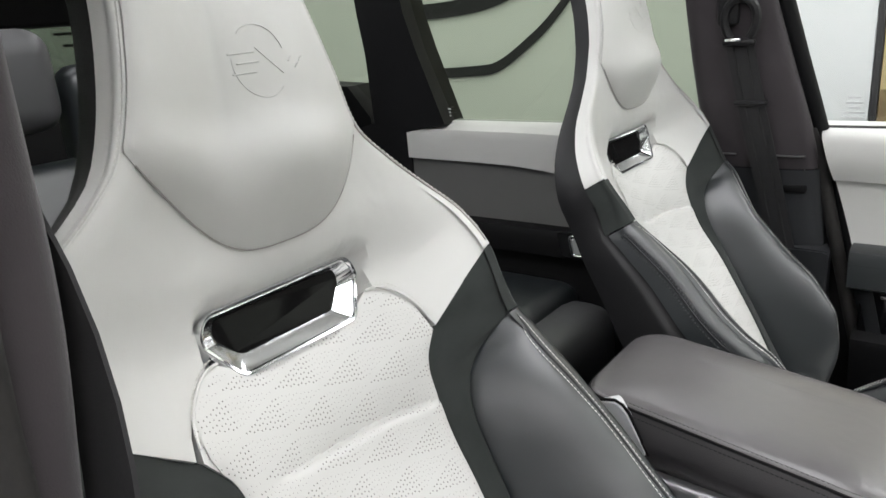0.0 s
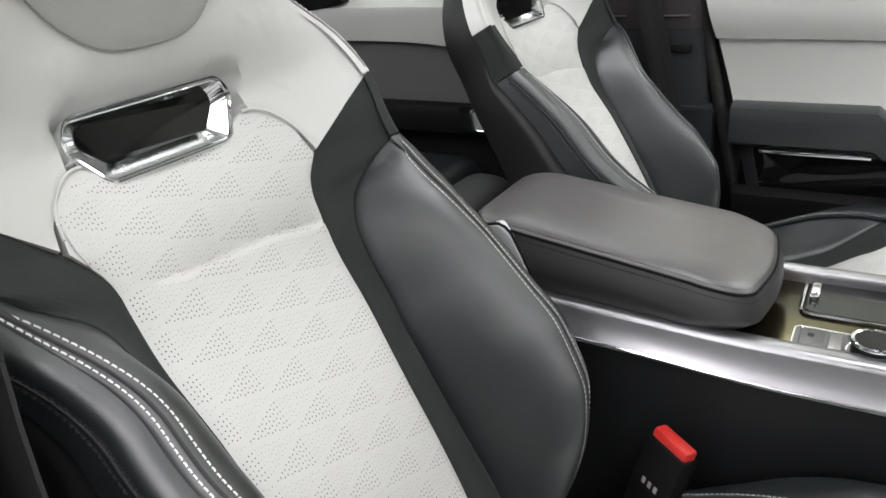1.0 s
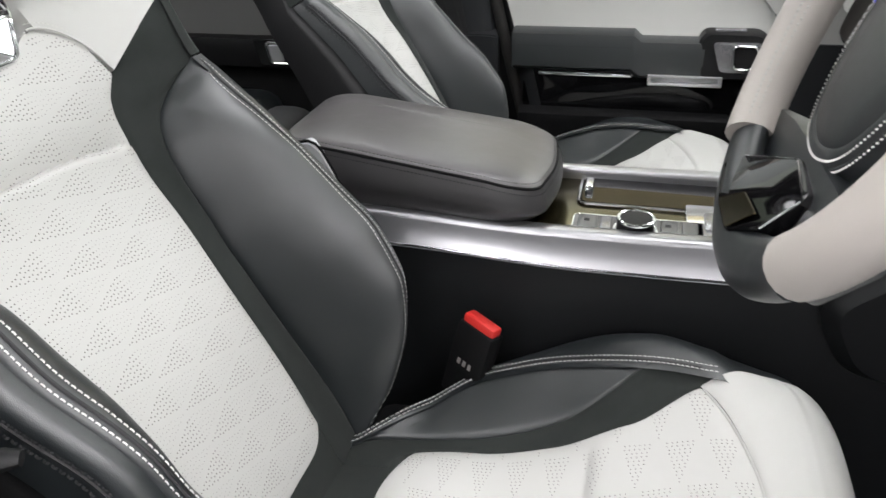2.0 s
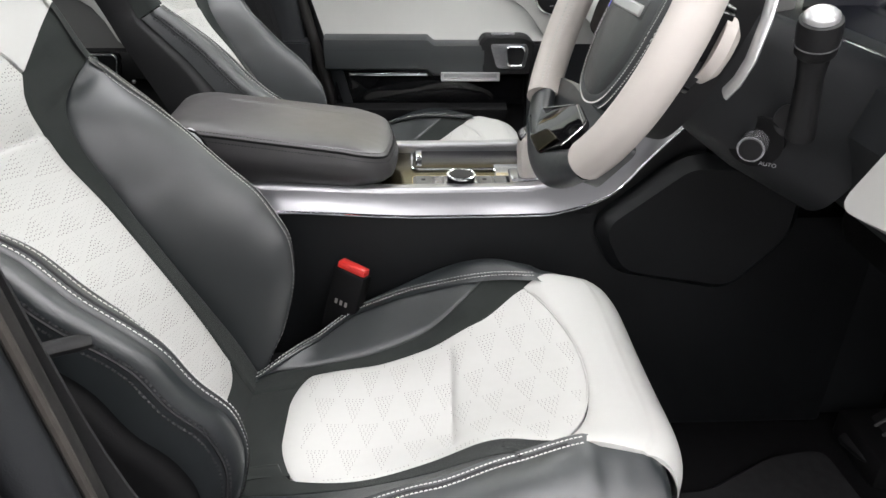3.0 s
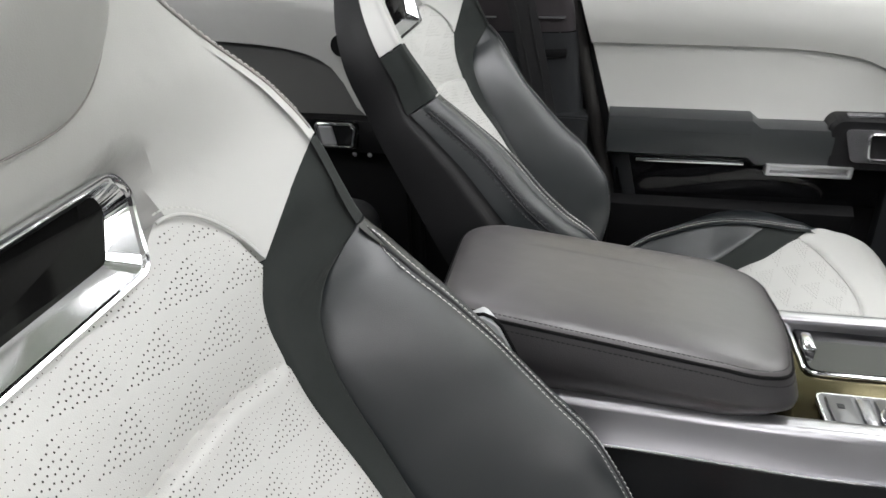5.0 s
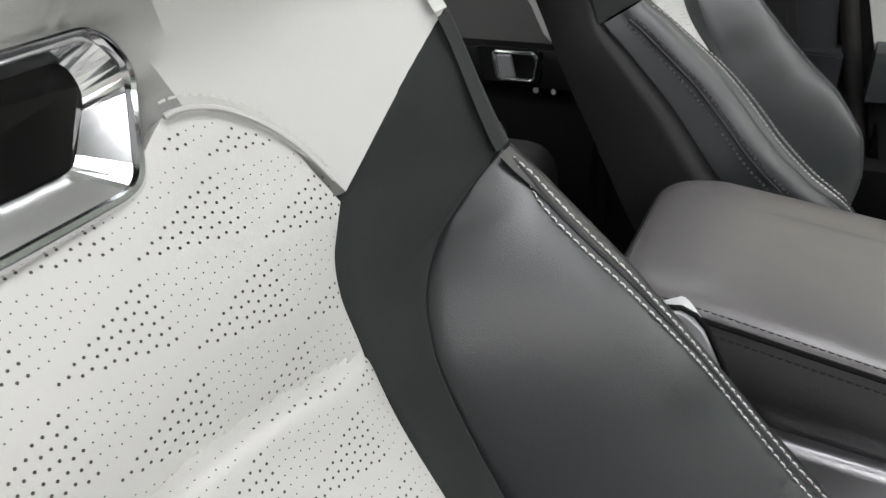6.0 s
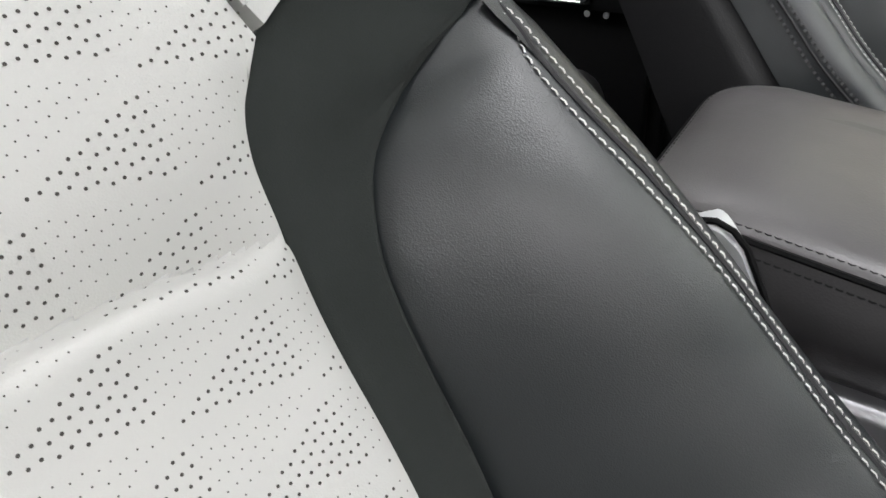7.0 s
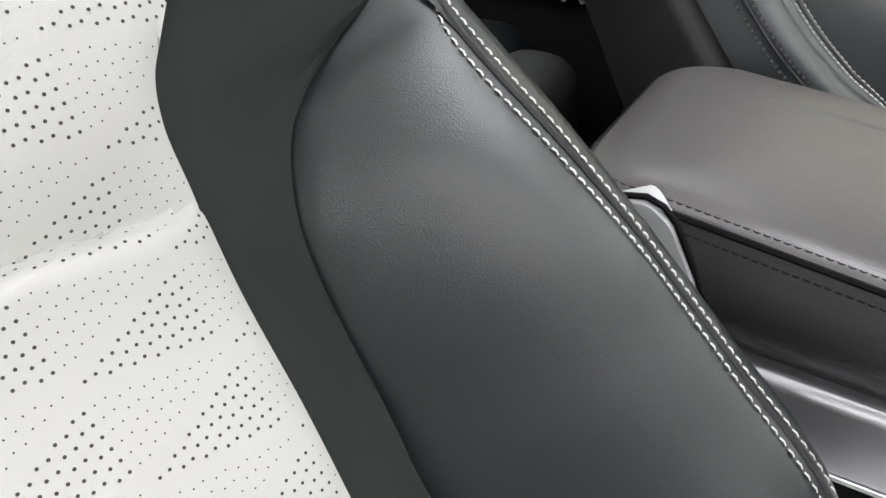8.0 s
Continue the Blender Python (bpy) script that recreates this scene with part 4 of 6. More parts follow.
# ---- far front door ----
def door_panel():
    d = thing("front_door", (0.4, 0.70, 0.50), "closed car door with white upper trim, black armrest and silver handles", "car door")
    yb = 0.70
    G = lambda x: curve((0.08, 1.112), (0.45, 1.108), (0.58, 1.095), (0.66, 1.055), (0.70, 1.00), (0.72, 0.98))(x)

    def upper(u, g):
        z = 1.11 + g * (1.205 - 1.11)
        x0 = 0.190 + 0.25 * (1.0 - z)
        x = x0 + u * (1.12 - x0)
        z = G(x) + g * (1.205 - G(x))
        return Vector((x - 0.05 * (z - 1.0), 0.672 - 0.012 * math.sin(g * math.pi) + 0.035 * ease((g - 0.75) / 0.25) ** 2, z))
    part("upper_trim", sheet(bmesh.new(), upper, 50, 14, (0, 1, 0), 0.03), WHITE, d, "white padded leather upper trim")

    def mid(u, g):
        z = 0.985 + g * (1.11 - 0.985)
        x0 = 0.192 + 0.25 * (1.0 - z)
        x = x0 + u * (0.72 - x0)
        z = 0.985 + g * (G(x) - 0.002 - 0.985)
        return Vector((x - 0.05 * (z - 1.0), 0.690 - 0.010 * g - 0.012 * (1 - g) ** 3, z))
    part("middle_trim", sheet(bmesh.new(), mid, 50, 10, (0, 1, 0), 0.02), WHITE, d, "white leather middle panel")
    # backing
    part("door_shell", box(bmesh.new(), (0.10, 0.705, 0.56), (1.15, 0.80, 1.19), 0.01), PLASTIC, d)
    # armrest
    prof = lambda x: [(0.700, 0.999), (0.655, 1.000), (0.640, 0.994), (0.636, 0.975), (0.640, 0.930), (0.655, 0.922), (0.700, 0.922)]
    bm = loft(bmesh.new(), [[(x, y, z) for y, z in prof(x)] for x in (0.196, 0.200, 0.25, 0.42, 0.43)], True, True)
    ar = part("armrest", bm, BLACK, d, "black leather armrest")
    bm = loft(bmesh.new(), [[(x, y, z - dz) for y, z in prof(x)] for x, dz in ((0.43, 0.0), (0.445, 0.012), (0.55, 0.012), (0.56, 0.012))], True, True)
    part("armrest_front", bm, BLACK, d, "black leather pull recess")
    bm = bmesh.new()
    stitches(bm, lambda t: Vector((0.205 + 0.225 * t, 0.6365, 0.972)), 0.225, (0, -1, 0))
    part("stitching", bm, DARKTHREAD, ar)
    # switch pod and release handle
    bm = slab(bmesh.new(), rounded([(0.555, 0.915), (0.672, 0.915), (0.676, 0.99), (0.655, 1.004), (0.56, 1.004), (0.548, 0.99)], 0.012), lambda a, b, h: Vector((a, 0.70 - h, b)), 0.062, 0.006)
    pod = part("switch_pod", bm, PLASTIC, d, "black switch pod")
    P = lambda a, b, h: Vector((a, 0.638 - h, b))
    o = rounded([(0.572, 0.988), (0.655, 0.988), (0.662, 0.975), (0.655, 0.932), (0.590, 0.932)], 0.010)
    i = rounded([(0.610, 0.981), (0.648, 0.981), (0.654, 0.972), (0.648, 0.939), (0.616, 0.939)], 0.008)
    bm = loft(bmesh.new(), [[P(p[0], p[1], 0) for p in o], [P(p[0], p[1], 0.005) for p in o], [P(p[0], p[1], 0.006) for p in i], [P(p[0], p[1], -0.004) for p in i]])
    rel = part("release_handle", bm, SILVER, pod, "satin silver door release surround")
    part("release_ring", tube(bmesh.new(), [P(p[0], p[1], 0.006) for p in i], 0.0024, 8, True, up=(0, 1, 0)), CHROME, rel, "polished chrome ring")
    part("release_recess", slab(bmesh.new(), i, lambda a, b, h: P(a, b, h - 0.004), 0.003, 0.001), DARKPLASTIC, rel)
    part("window_switch", box(bmesh.new(), (0.575, 0.645, 1.003), (0.63, 0.66, 1.009), 0.002), SILVER, pod)
    # gloss strip with chrome line and pull
    part("gloss_insert", box(bmesh.new(), (0.215, 0.662, 0.838), (0.66, 0.70, 0.921), 0.004), GLOSS, d, "piano black trim insert")
    part("chrome_line", box(bmesh.new(), (0.248, 0.655, 0.909), (0.43, 0.665, 0.915), 0.001), CHROME, d, "thin chrome strip")
    part("chrome_line", box(bmesh.new(), (0.60, 0.652, 0.914), (0.66, 0.665, 0.920), 0.001), CHROME, d, "thin chrome strip")
    bm = bmesh.new()
    box(bm, (0.462, 0.632, 0.918), (0.598, 0.655, 0.922), 0.001)
    box(bm, (0.462, 0.632, 0.902), (0.598, 0.655, 0.908), 0.002)
    box(bm, (0.462, 0.632, 0.905), (0.468, 0.655, 0.920), 0.001)
    box(bm, (0.592, 0.632, 0.905), (0.598, 0.655, 0.920), 0.001)
    box(bm, (0.464, 0.645, 0.904), (0.596, 0.655, 0.920), 0.001)
    part("pull_handle", bm, BRUSHED, d, "brushed chrome pull bar")
    # lower pocket
    bm = loft(bmesh.new(), [[(x, y, z) for y, z in ((0.70, 0.842), (0.655, 0.842), (0.640, 0.832), (0.640, 0.822), (0.67, 0.70), (0.69, 0.58), (0.70, 0.58))] for x in (0.21, 0.22, 0.6, 0.62)], True, True)
    part("door_pocket", bm, DARKPLASTIC, d, "matt black lower door pocket")
    bm = loft(bmesh.new(), [[(x, y, z) for y, z in ((0.70, 0.98), (0.665, 0.98), (0.672, 0.88), (0.672, 0.62), (0.70, 0.60))] for x in (0.672, 0.70, 1.0, 1.10)], True, True)
    part("kick_panel", bm, TRIM, d, "matt black front lower panel")
    part("edge_trim", loft(bmesh.new(), [[(x + 0.25 * (0.93 - z), y, z) for x, y in ((0.195, 0.71), (0.200, 0.668), (0.212, 0.660), (0.232, 0.661), (0.240, 0.70))] for z in (0.60, 0.70, 0.80, 0.921)], True, True), SKIN, d, "matt black slanting edge trim")
    part("edge_seal", tube(bmesh.new(), [(0.165 + 0.25 * (1.0 - z), 0.690, z) for z in [0.60 + 0.6 * k / 20 for k in range(21)]], 0.012, 10), RUBBER, d, "black rubber seal along the door edge")
    # speaker
    N = (0, -1, 0)
    bm = bmesh.new()
    cyl(bm, (0.716, 0.682, 1.092), (0.716, 0.660, 1.092), 0.047, 0.044, 40)
    sp = part("speaker_ring", bm, CHROME, d, "chrome ringed door speaker")
    bm = bmesh.new()
    cyl(bm, (0.716, 0.668, 1.092), (0.716, 0.657, 1.092), 0.0415, 0.0405, 40)
    part("speaker_mesh", bm, DARKPLASTIC, sp, "black speaker mesh")
    ring = [(0.716 + 0.0435 * math.cos(k * math.tau / 40), 0.658, 1.092 + 0.0435 * math.sin(k * math.tau / 40)) for k in range(40)]
    part("chrome_ring", tube(bmesh.new(), ring, 0.0022, 8, True, up=(0, 1, 0)), CHROME, sp, "thin chrome ring")
    part("badge", box(bmesh.new(), (0.706, 0.655, 1.066), (0.726, 0.658, 1.069), 0.0005), SILVER, sp)
    # window
    bm = sheet(bmesh.new(), lambda u, g: Vector((0.12 - 0.16 * g * 0.45 + u * (1.2 - 0.12) - 0.5 * g * u * 0.9, 0.715 - 0.115 * g, 1.19 + 0.46 * g)), 8, 6, (0, 1, 0), 0.004)
    part("window_glass", bm, GLASS, d, "clear door glass")
    for k, (mx, w) in enumerate(((0.165, 0.02), (0.163, 0.025), (0.166, 0.018), (0.157, 0.034), (0.155, 0.038))):
        part("etched_mark", box(bmesh.new(), (mx, 0.700 - 0.25 * 0.009 * (4 - k), 1.250 - 0.009 * k), (mx + w, 0.7015 - 0.25 * 0.009 * (4 - k), 1.2535 - 0.009 * k), 0.0), ETCH, d, "small unreadable etched glass marks", smooth=False)
    tube_pts = [(0.10, 0.70, 1.195), (0.6, 0.705, 1.197), (1.2, 0.71, 1.20)]
    part("window_seal", tube(bmesh.new(), tube_pts, 0.008, 8), RUBBER, d)
    return d


far_front_door = door_panel()


def rear_door():
    d = thing("rear_door", (-0.4, 0.70, 0.50), "closed rear car door with white and grey trim and dark tinted glass", "car door")
    part("door_shell", box(bmesh.new(), (-0.80, 0.705, 0.56), (-0.16, 0.80, 1.18), 0.01), PLASTIC, d)
    G = curve((-0.80, 1.105), (-0.55, 1.102), (-0.42, 1.094), (-0.36, 1.083), (-0.315, 1.062), (-0.278, 1.012), (-0.255, 0.966), (-0.16, 0.962))
    part("upper_trim", sheet(bmesh.new(), lambda u, g: Vector((-0.80 + 0.64 * u, 0.665 + 0.03 * ease((g - 0.7) / 0.3) ** 2, G(-0.80 + 0.64 * u) + g * (1.195 - G(-0.80 + 0.64 * u)))), 30, 10, (0, 1, 0), 0.03),
         WHITE, d, "white padded leather upper trim")
    part("middle_trim", sheet(bmesh.new(), lambda u, g: Vector((-0.80 + 0.64 * u, 0.682 - 0.008 * g, 0.955 + g * (G(-0.80 + 0.64 * u) - 0.957))), 30, 8, (0, 1, 0), 0.02), GREYL, d, "grey leather middle panel")
    bm = loft(bmesh.new(), [[(x, y, z) for y, z in ((0.70, 0.965), (0.640, 0.966), (0.632, 0.95), (0.64, 0.905), (0.70, 0.90))] for x in (-0.79, -0.55, -0.50, -0.20)], True, True)
    part("armrest", bm, DARKPLASTIC, d, "black rear armrest")
    part("lower_trim", box(bmesh.new(), (-0.79, 0.672, 0.60), (-0.18, 0.70, 0.905), 0.006), DARKPLASTIC, d, "matt black lower trim")
    P = lambda a, b, h: Vector((a, 0.640 - h, b))
    o = rounded([(-0.372, 0.968), (-0.262, 0.968), (-0.254, 0.955), (-0.262, 0.912), (-0.360, 0.912)], 0.008)
    i = rounded([(-0.340, 0.962), (-0.270, 0.962), (-0.263, 0.952), (-0.270, 0.918), (-0.332, 0.918)], 0.008)
    pod = part("handle_plate", slab(bmesh.new(), o, P, 0.008, 0.002), GLOSS, d, "gloss black rear handle plate")
    part("release_ring", tube(bmesh.new(), [P(p[0], p[1], 0.009) for p in i], 0.0030, 8, True, up=(0, 1, 0)), CHROME, pod, "polished chrome ring")
    part("release_handle", slab(bmesh.new(), rounded([(-0.334, 0.958), (-0.308, 0.958), (-0.300, 0.922), (-0.328, 0.922)], 0.004), lambda a, b, h: P(a, b, h + 0.007), 0.006, 0.002), BRUSHED, pod, "silver release lever")
    for x in (-0.275, -0.245):
        bm = bmesh.new()
        cyl(bm, (x, 0.665, 0.895), (x, 0.655, 0.895), 0.005)
        part("screw", bm, CHROME, d)
    bm = bmesh.new()
    cyl(bm, (-0.284, 0.67, 1.100), (-0.284, 0.655, 1.100), 0.020, 0.020, 24)
    part("tweeter", bm, DARKPLASTIC, d, "small black speaker")
    bm = sheet(bmesh.new(), lambda u, g: Vector((-0.72 + 0.80 * u - 0.1 * g, 0.705 - 0.115 * g, 1.185 + 0.46 * g)), 6, 6, (0, 1, 0), 0.004)
    part("window_glass", bm, TINT, d, "tinted rear door glass")
    for k in range(3):
        part("etched_mark", box(bmesh.new(), (-0.692, 0.688, 1.222 - 0.008 * k), (-0.676, 0.6895, 1.225 - 0.008 * k), 0.0), ETCH, d, "small unreadable etched glass marks", smooth=False)
    return d


far_rear_door = rear_door()


# ---- seat belts ----
def strap(bm, pts, w, across, t=0.0012):
    ac = Vector(across).normalized() * (w / 2)
    pts = [Vector(p) for p in pts]
    loops = []
    for i, p in enumerate(pts):
        d = (pts[min(i + 1, len(pts) - 1)] - pts[max(i - 1, 0)]).normalized()
        n = d.cross(ac).normalized() * t
        loops.append([p - ac - n, p + ac - n, p + ac + n, p - ac + n])
    return loft(bm, loops, True, True)


def seat_belt(sg):
    y = lambda z, o: CY + sg * (PILLAR_Y(z) - o)
    b = thing("seat_belt", (-0.02, y(1.0, 0.0), 0.55), "black seat belt hanging down a door pillar from its ring", "seat belt", "front seat belts")
    zr = 1.355 if sg > 0 else 1.43
    ring = Vector((0.007 if sg > 0 else -0.07, y(zr, 0.020), zr))
    # looped cover above the ring
    hp = [ring + Vector((0.026 * math.cos(a) * (1.0 + 0.1 * math.sin(a)), sg * 0.004, 0.036 + 0.036 * math.sin(a))) for a in [radians(-50 + 280 * k / 20) for k in range(21)]]
    part("ring_cover", tube(bmesh.new(), hp, 0.0075, 8, up=(0, 1, 0)), PLASTIC, b, "black plastic belt ring hoop")
    part("anchor_cap", box(bmesh.new(), ring + Vector((-0.040, sg * 0.006, 0.030)), ring + Vector((-0.004, sg * 0.018, 0.085)), 0.006), PLASTIC, b, "black anchor cover")
    part("ring", box(bmesh.new(), ring + Vector((-0.027, -0.007, -0.004)), ring + Vector((0.027, 0.007, 0.006)), 0.004), PLASTIC, b, "belt slot bar")
    part("ring_glint", box(bmesh.new(), ring + Vector((-0.022, -0.010, 0.003)), ring + Vector((0.006, 0.006, 0.009)), 0.003), CHROME, b, "chrome slot edge")
    if sg > 0:
        knots = [(1.355, 0.007), (1.25, 0.026), (1.04, 0.070), (0.86, 0.105), (0.60, 0.14)]
    else:
        knots = [(1.43, -0.07), (1.36, 0.015), (1.255, 0.073), (1.18, 0.083), (1.09, 0.107), (0.985, 0.138), (0.915, 0.166), (0.72, 0.25), (0.60, 0.27)]
    bx = curve(*[(z, x) for z, x in knots[::-1]])
    zs = [knots[0][0] + (0.60 - knots[0][0]) * i / 30 for i in range(31)]
    part("webbing", strap(bmesh.new(), [(bx(z), y(z, 0.014 if sg > 0 else 0.005), z) for z in zs], 0.046, (1, 0, 0)), WEBBING, b, "woven black webbing")
    for k in (-0.0105, 0.0105):
        part("webbing_rib", tube(bmesh.new(), [(bx(z) + k, y(z, 0.0155 if sg > 0 else 0.0065), z) for z in zs], 0.0011, 5), WEBBING, b)
    if sg > 0:
        z = 1.252
        part("stop_bar", box(bmesh.new(), (bx(z) - 0.027, y(z, 0.021), z - 0.004), (bx(z) + 0.027, y(z, 0.009), z + 0.004), 0.002), PLASTIC, b)
    else:
        g = [(0.106, -0.640, 1.070), (0.114, -0.622, 1.065), (0.128, -0.606, 1.060), (0.140, -0.596, 1.057), (0.148, -0.592, 1.056)]
        part("belt_guide", tube(bmesh.new(), g, lambda t: 0.0078 * (1 - 0.5 * max(0, t - 0.8) * 5 * 0.6), 10, flat=0.8), PLASTIC, b, "dark plastic belt guide loop")
    return b


seat_belt(1)
seat_belt(-1)


def buckle():
    b = thing("belt_buckle", (0.30, -0.135, 0.70), "black seat belt buckle with a red release button", "belt buckle")
    m = Matrix.Translation((0.301, -0.152, 0.848)) @ Matrix.Rotation(radians(14), 4, "Y") @ Matrix.Rotation(radians(-6), 4, "X") @ Matrix.Rotation(radians(-30), 4, "Z")
    part("buckle_body", box(bmesh.new(), (-0.025, -0.012, -0.090), (0.025, 0.012, 0.008), 0.004, 2, m), DARKPLASTIC, b, "black plastic housing")
    part("release_button", box(bmesh.new(), (-0.022, -0.0085, 0.004), (0.022, 0.0085, 0.0175), 0.003, 2, m), RED, b, "bright red release button")
    part("buckle_stalk", box(bmesh.new(), (-0.016, -0.005, -0.22), (0.016, 0.005, -0.085), 0.002, 2, m), DARKPLASTIC, b)
    bm = bmesh.new()
    for k in range(3):
        box(bm, (-0.011 + 0.008 * k, -0.0126, -0.044), (-0.007 + 0.008 * k, -0.0116, -0.037), 0.0, 1, m)
    part("print", bm, SEAM, b, "small unreadable grey marks")
    return b


buckle()


# ---- centre console ----
def console():
    c = thing("centre_console", (0.4, CY, 0.50), "black centre console with satin silver side rails", "console")
    bm = box(bmesh.new(), (-0.05, CY - 0.105, 0.50), (1.10, CY + 0.105, 0.915), 0.01)
    part("console_body", bm, SKIN, c, "black moulded console side")
    LOW = curve((0.10, 0.922), (0.21, 0.920), (0.40, 0.911), (0.577, 0.913), (0.62, 0.922), (0.67, 0.943), (0.717, 0.998), (0.80, 1.09))
    TOPZ = curve((0.10, 0.960), (0.21, 0.956), (0.36, 0.950), (0.55, 0.952), (0.61, 0.966), (0.66, 0.998), (0.74, 1.055), (0.80, 1.11))
    for sg in (1, -1):
        def rail(x):
            y0 = CY + sg * 0.116
            lo, hi = LOW(x), TOPZ(x)
            sec = [(0.0, lo), (-0.0015, lo + 0.0015)]
            sec += [(-0.0015 - 0.0125 * k - 0.0015 * math.sin(k * math.pi), lo + 0.003 + (hi - lo - 0.009) * k) for k in (0.0, 0.03, 0.25, 0.5, 0.75, 0.97, 1.0)]
            sec += [(-0.0158, hi - 0.0030), (-0.0182, hi - 0.0008), (-0.0215, hi), (-0.0225, hi + 0.0001), (-0.0290, hi + 0.0002), (-0.0340, hi - 0.0004), (-0.0352, hi - 0.0015), (-0.036, hi - 0.008), (-0.030, lo)]
            return [(x, y0 + sg * a, b) for a, b in sec]
        xs = [0.12 + 0.68 * i / 50 for i in range(51)]
        part("side_rail", loft(bmesh.new(), [rail(x) for x in xs], True, True), RAIL, c, "satin silver curved side rail")
        part("rail_lip", tube(bmesh.new(), [(x, CY + sg * 0.1185, LOW(x) + 0.0045) for x in xs], 0.0016, 6), CHROME, c)
    deck = part("deck", box(bmesh.new(), (0.34, CY - 0.10, 0.90), (0.66, CY + 0.10, 0.930), 0.003), GLOSS, c, "piano black console deck")
    part("veneer", box(bmesh.new(), (0.345, CY - 0.098, 0.926), (0.64, CY + 0.098, 0.934), 0.002), BRONZE, c, "mirror-polished bronze veneer")
    # switch panel
    o = rounded([(0.388, -0.084), (0.56, -0.084), (0.56, -0.016), (0.388, -0.016)], 0.008)
    T = lambda a, b, h: Vector((a, b, 0.934 + h))
    pn = part("switch_panel", slab(bmesh.new(), o, T, 0.006, 0.001), SWITCH, c, "silver framed switch panel")
    for x0, x1, mm in ((0.394, 0.416, SWITCH), (0.420, 0.432, SILVER), (0.436, 0.482, SWITCH), (0.487, 0.506, SWITCH), (0.510, 0.528, SWITCH), (0.532, 0.553, SILVER)):
        part("switch", box(bmesh.new(), (x0, -0.078, 0.937), (x1, -0.022, 0.9435), 0.0015), mm, pn)
    part("panel_rim", tube(bmesh.new(), [(p[0], p[1], 0.9395) for p in o], 0.0013, 6, True, up=(0, 0, 1)), CHROME, pn, "thin chrome rim")
    for x0 in (0.401, 0.441, 0.492):
        part("printed_mark", box(bmesh.new(), (x0, -0.040, 0.9436), (x0 + 0.006, -0.034, 0.9440), 0.0), BLACKINK, pn, smooth=False)
    bm = bmesh.new()
    cyl(bm, (0.459, -0.050, 0.942), (0.459, -0.050, 0.956), 0.0205, 0.020, 32)
    dl = part("mode_dial", bm, PLASTIC, pn, "black rotary dial with a chrome ring")
    bm = bmesh.new()
    tube(bm, [(0.459 + 0.0195 * math.cos(a), -0.050 + 0.0195 * math.sin(a), 0.9565) for a in [k * math.tau / 32 for k in range(32)]], 0.0022, 8, True, up=(0, 0, 1))
    tube(bm, [(0.459 + 0.0235 * math.cos(a), -0.050 + 0.0235 * math.sin(a), 0.9425) for a in [k * math.tau / 32 for k in range(32)]], 0.0013, 8, True, up=(0, 0, 1))
    part("dial_ring", bm, CHROME, dl)
    bm = bmesh.new()
    cyl(bm, (0.459, -0.050, 0.955), (0.459, -0.050, 0.9575), 0.0175, 0.017, 32)
    part("dial_cap", bm, PLASTIC, dl)
    # tray with chrome frame
    fr = rounded([(0.388, 0.020), (0.60, 0.020), (0.60, 0.108), (0.388, 0.108)], 0.012)
    tr = part("tray_frame", tube(bmesh.new(), [(p[0], p[1], 0.936) for p in fr], 0.0022, 8, True, up=(0, 0, 1)), CHROME, c, "thin chrome tray surround")
    part("tray_lid", slab(bmesh.new(), rounded([(0.392, 0.024), (0.596, 0.024), (0.596, 0.104), (0.392, 0.104)], 0.01), lambda a, b, h: Vector((a, b, 0.934 + h)), 0.003, 0.001), GLOSS, tr, "glossy tray lid")
    part("tray_handle", box(bmesh.new(), (0.394, 0.050, 0.934), (0.404, 0.080, 0.946), 0.003), CHROME, tr, "chrome lid tab")
    return c


centre_console = console()


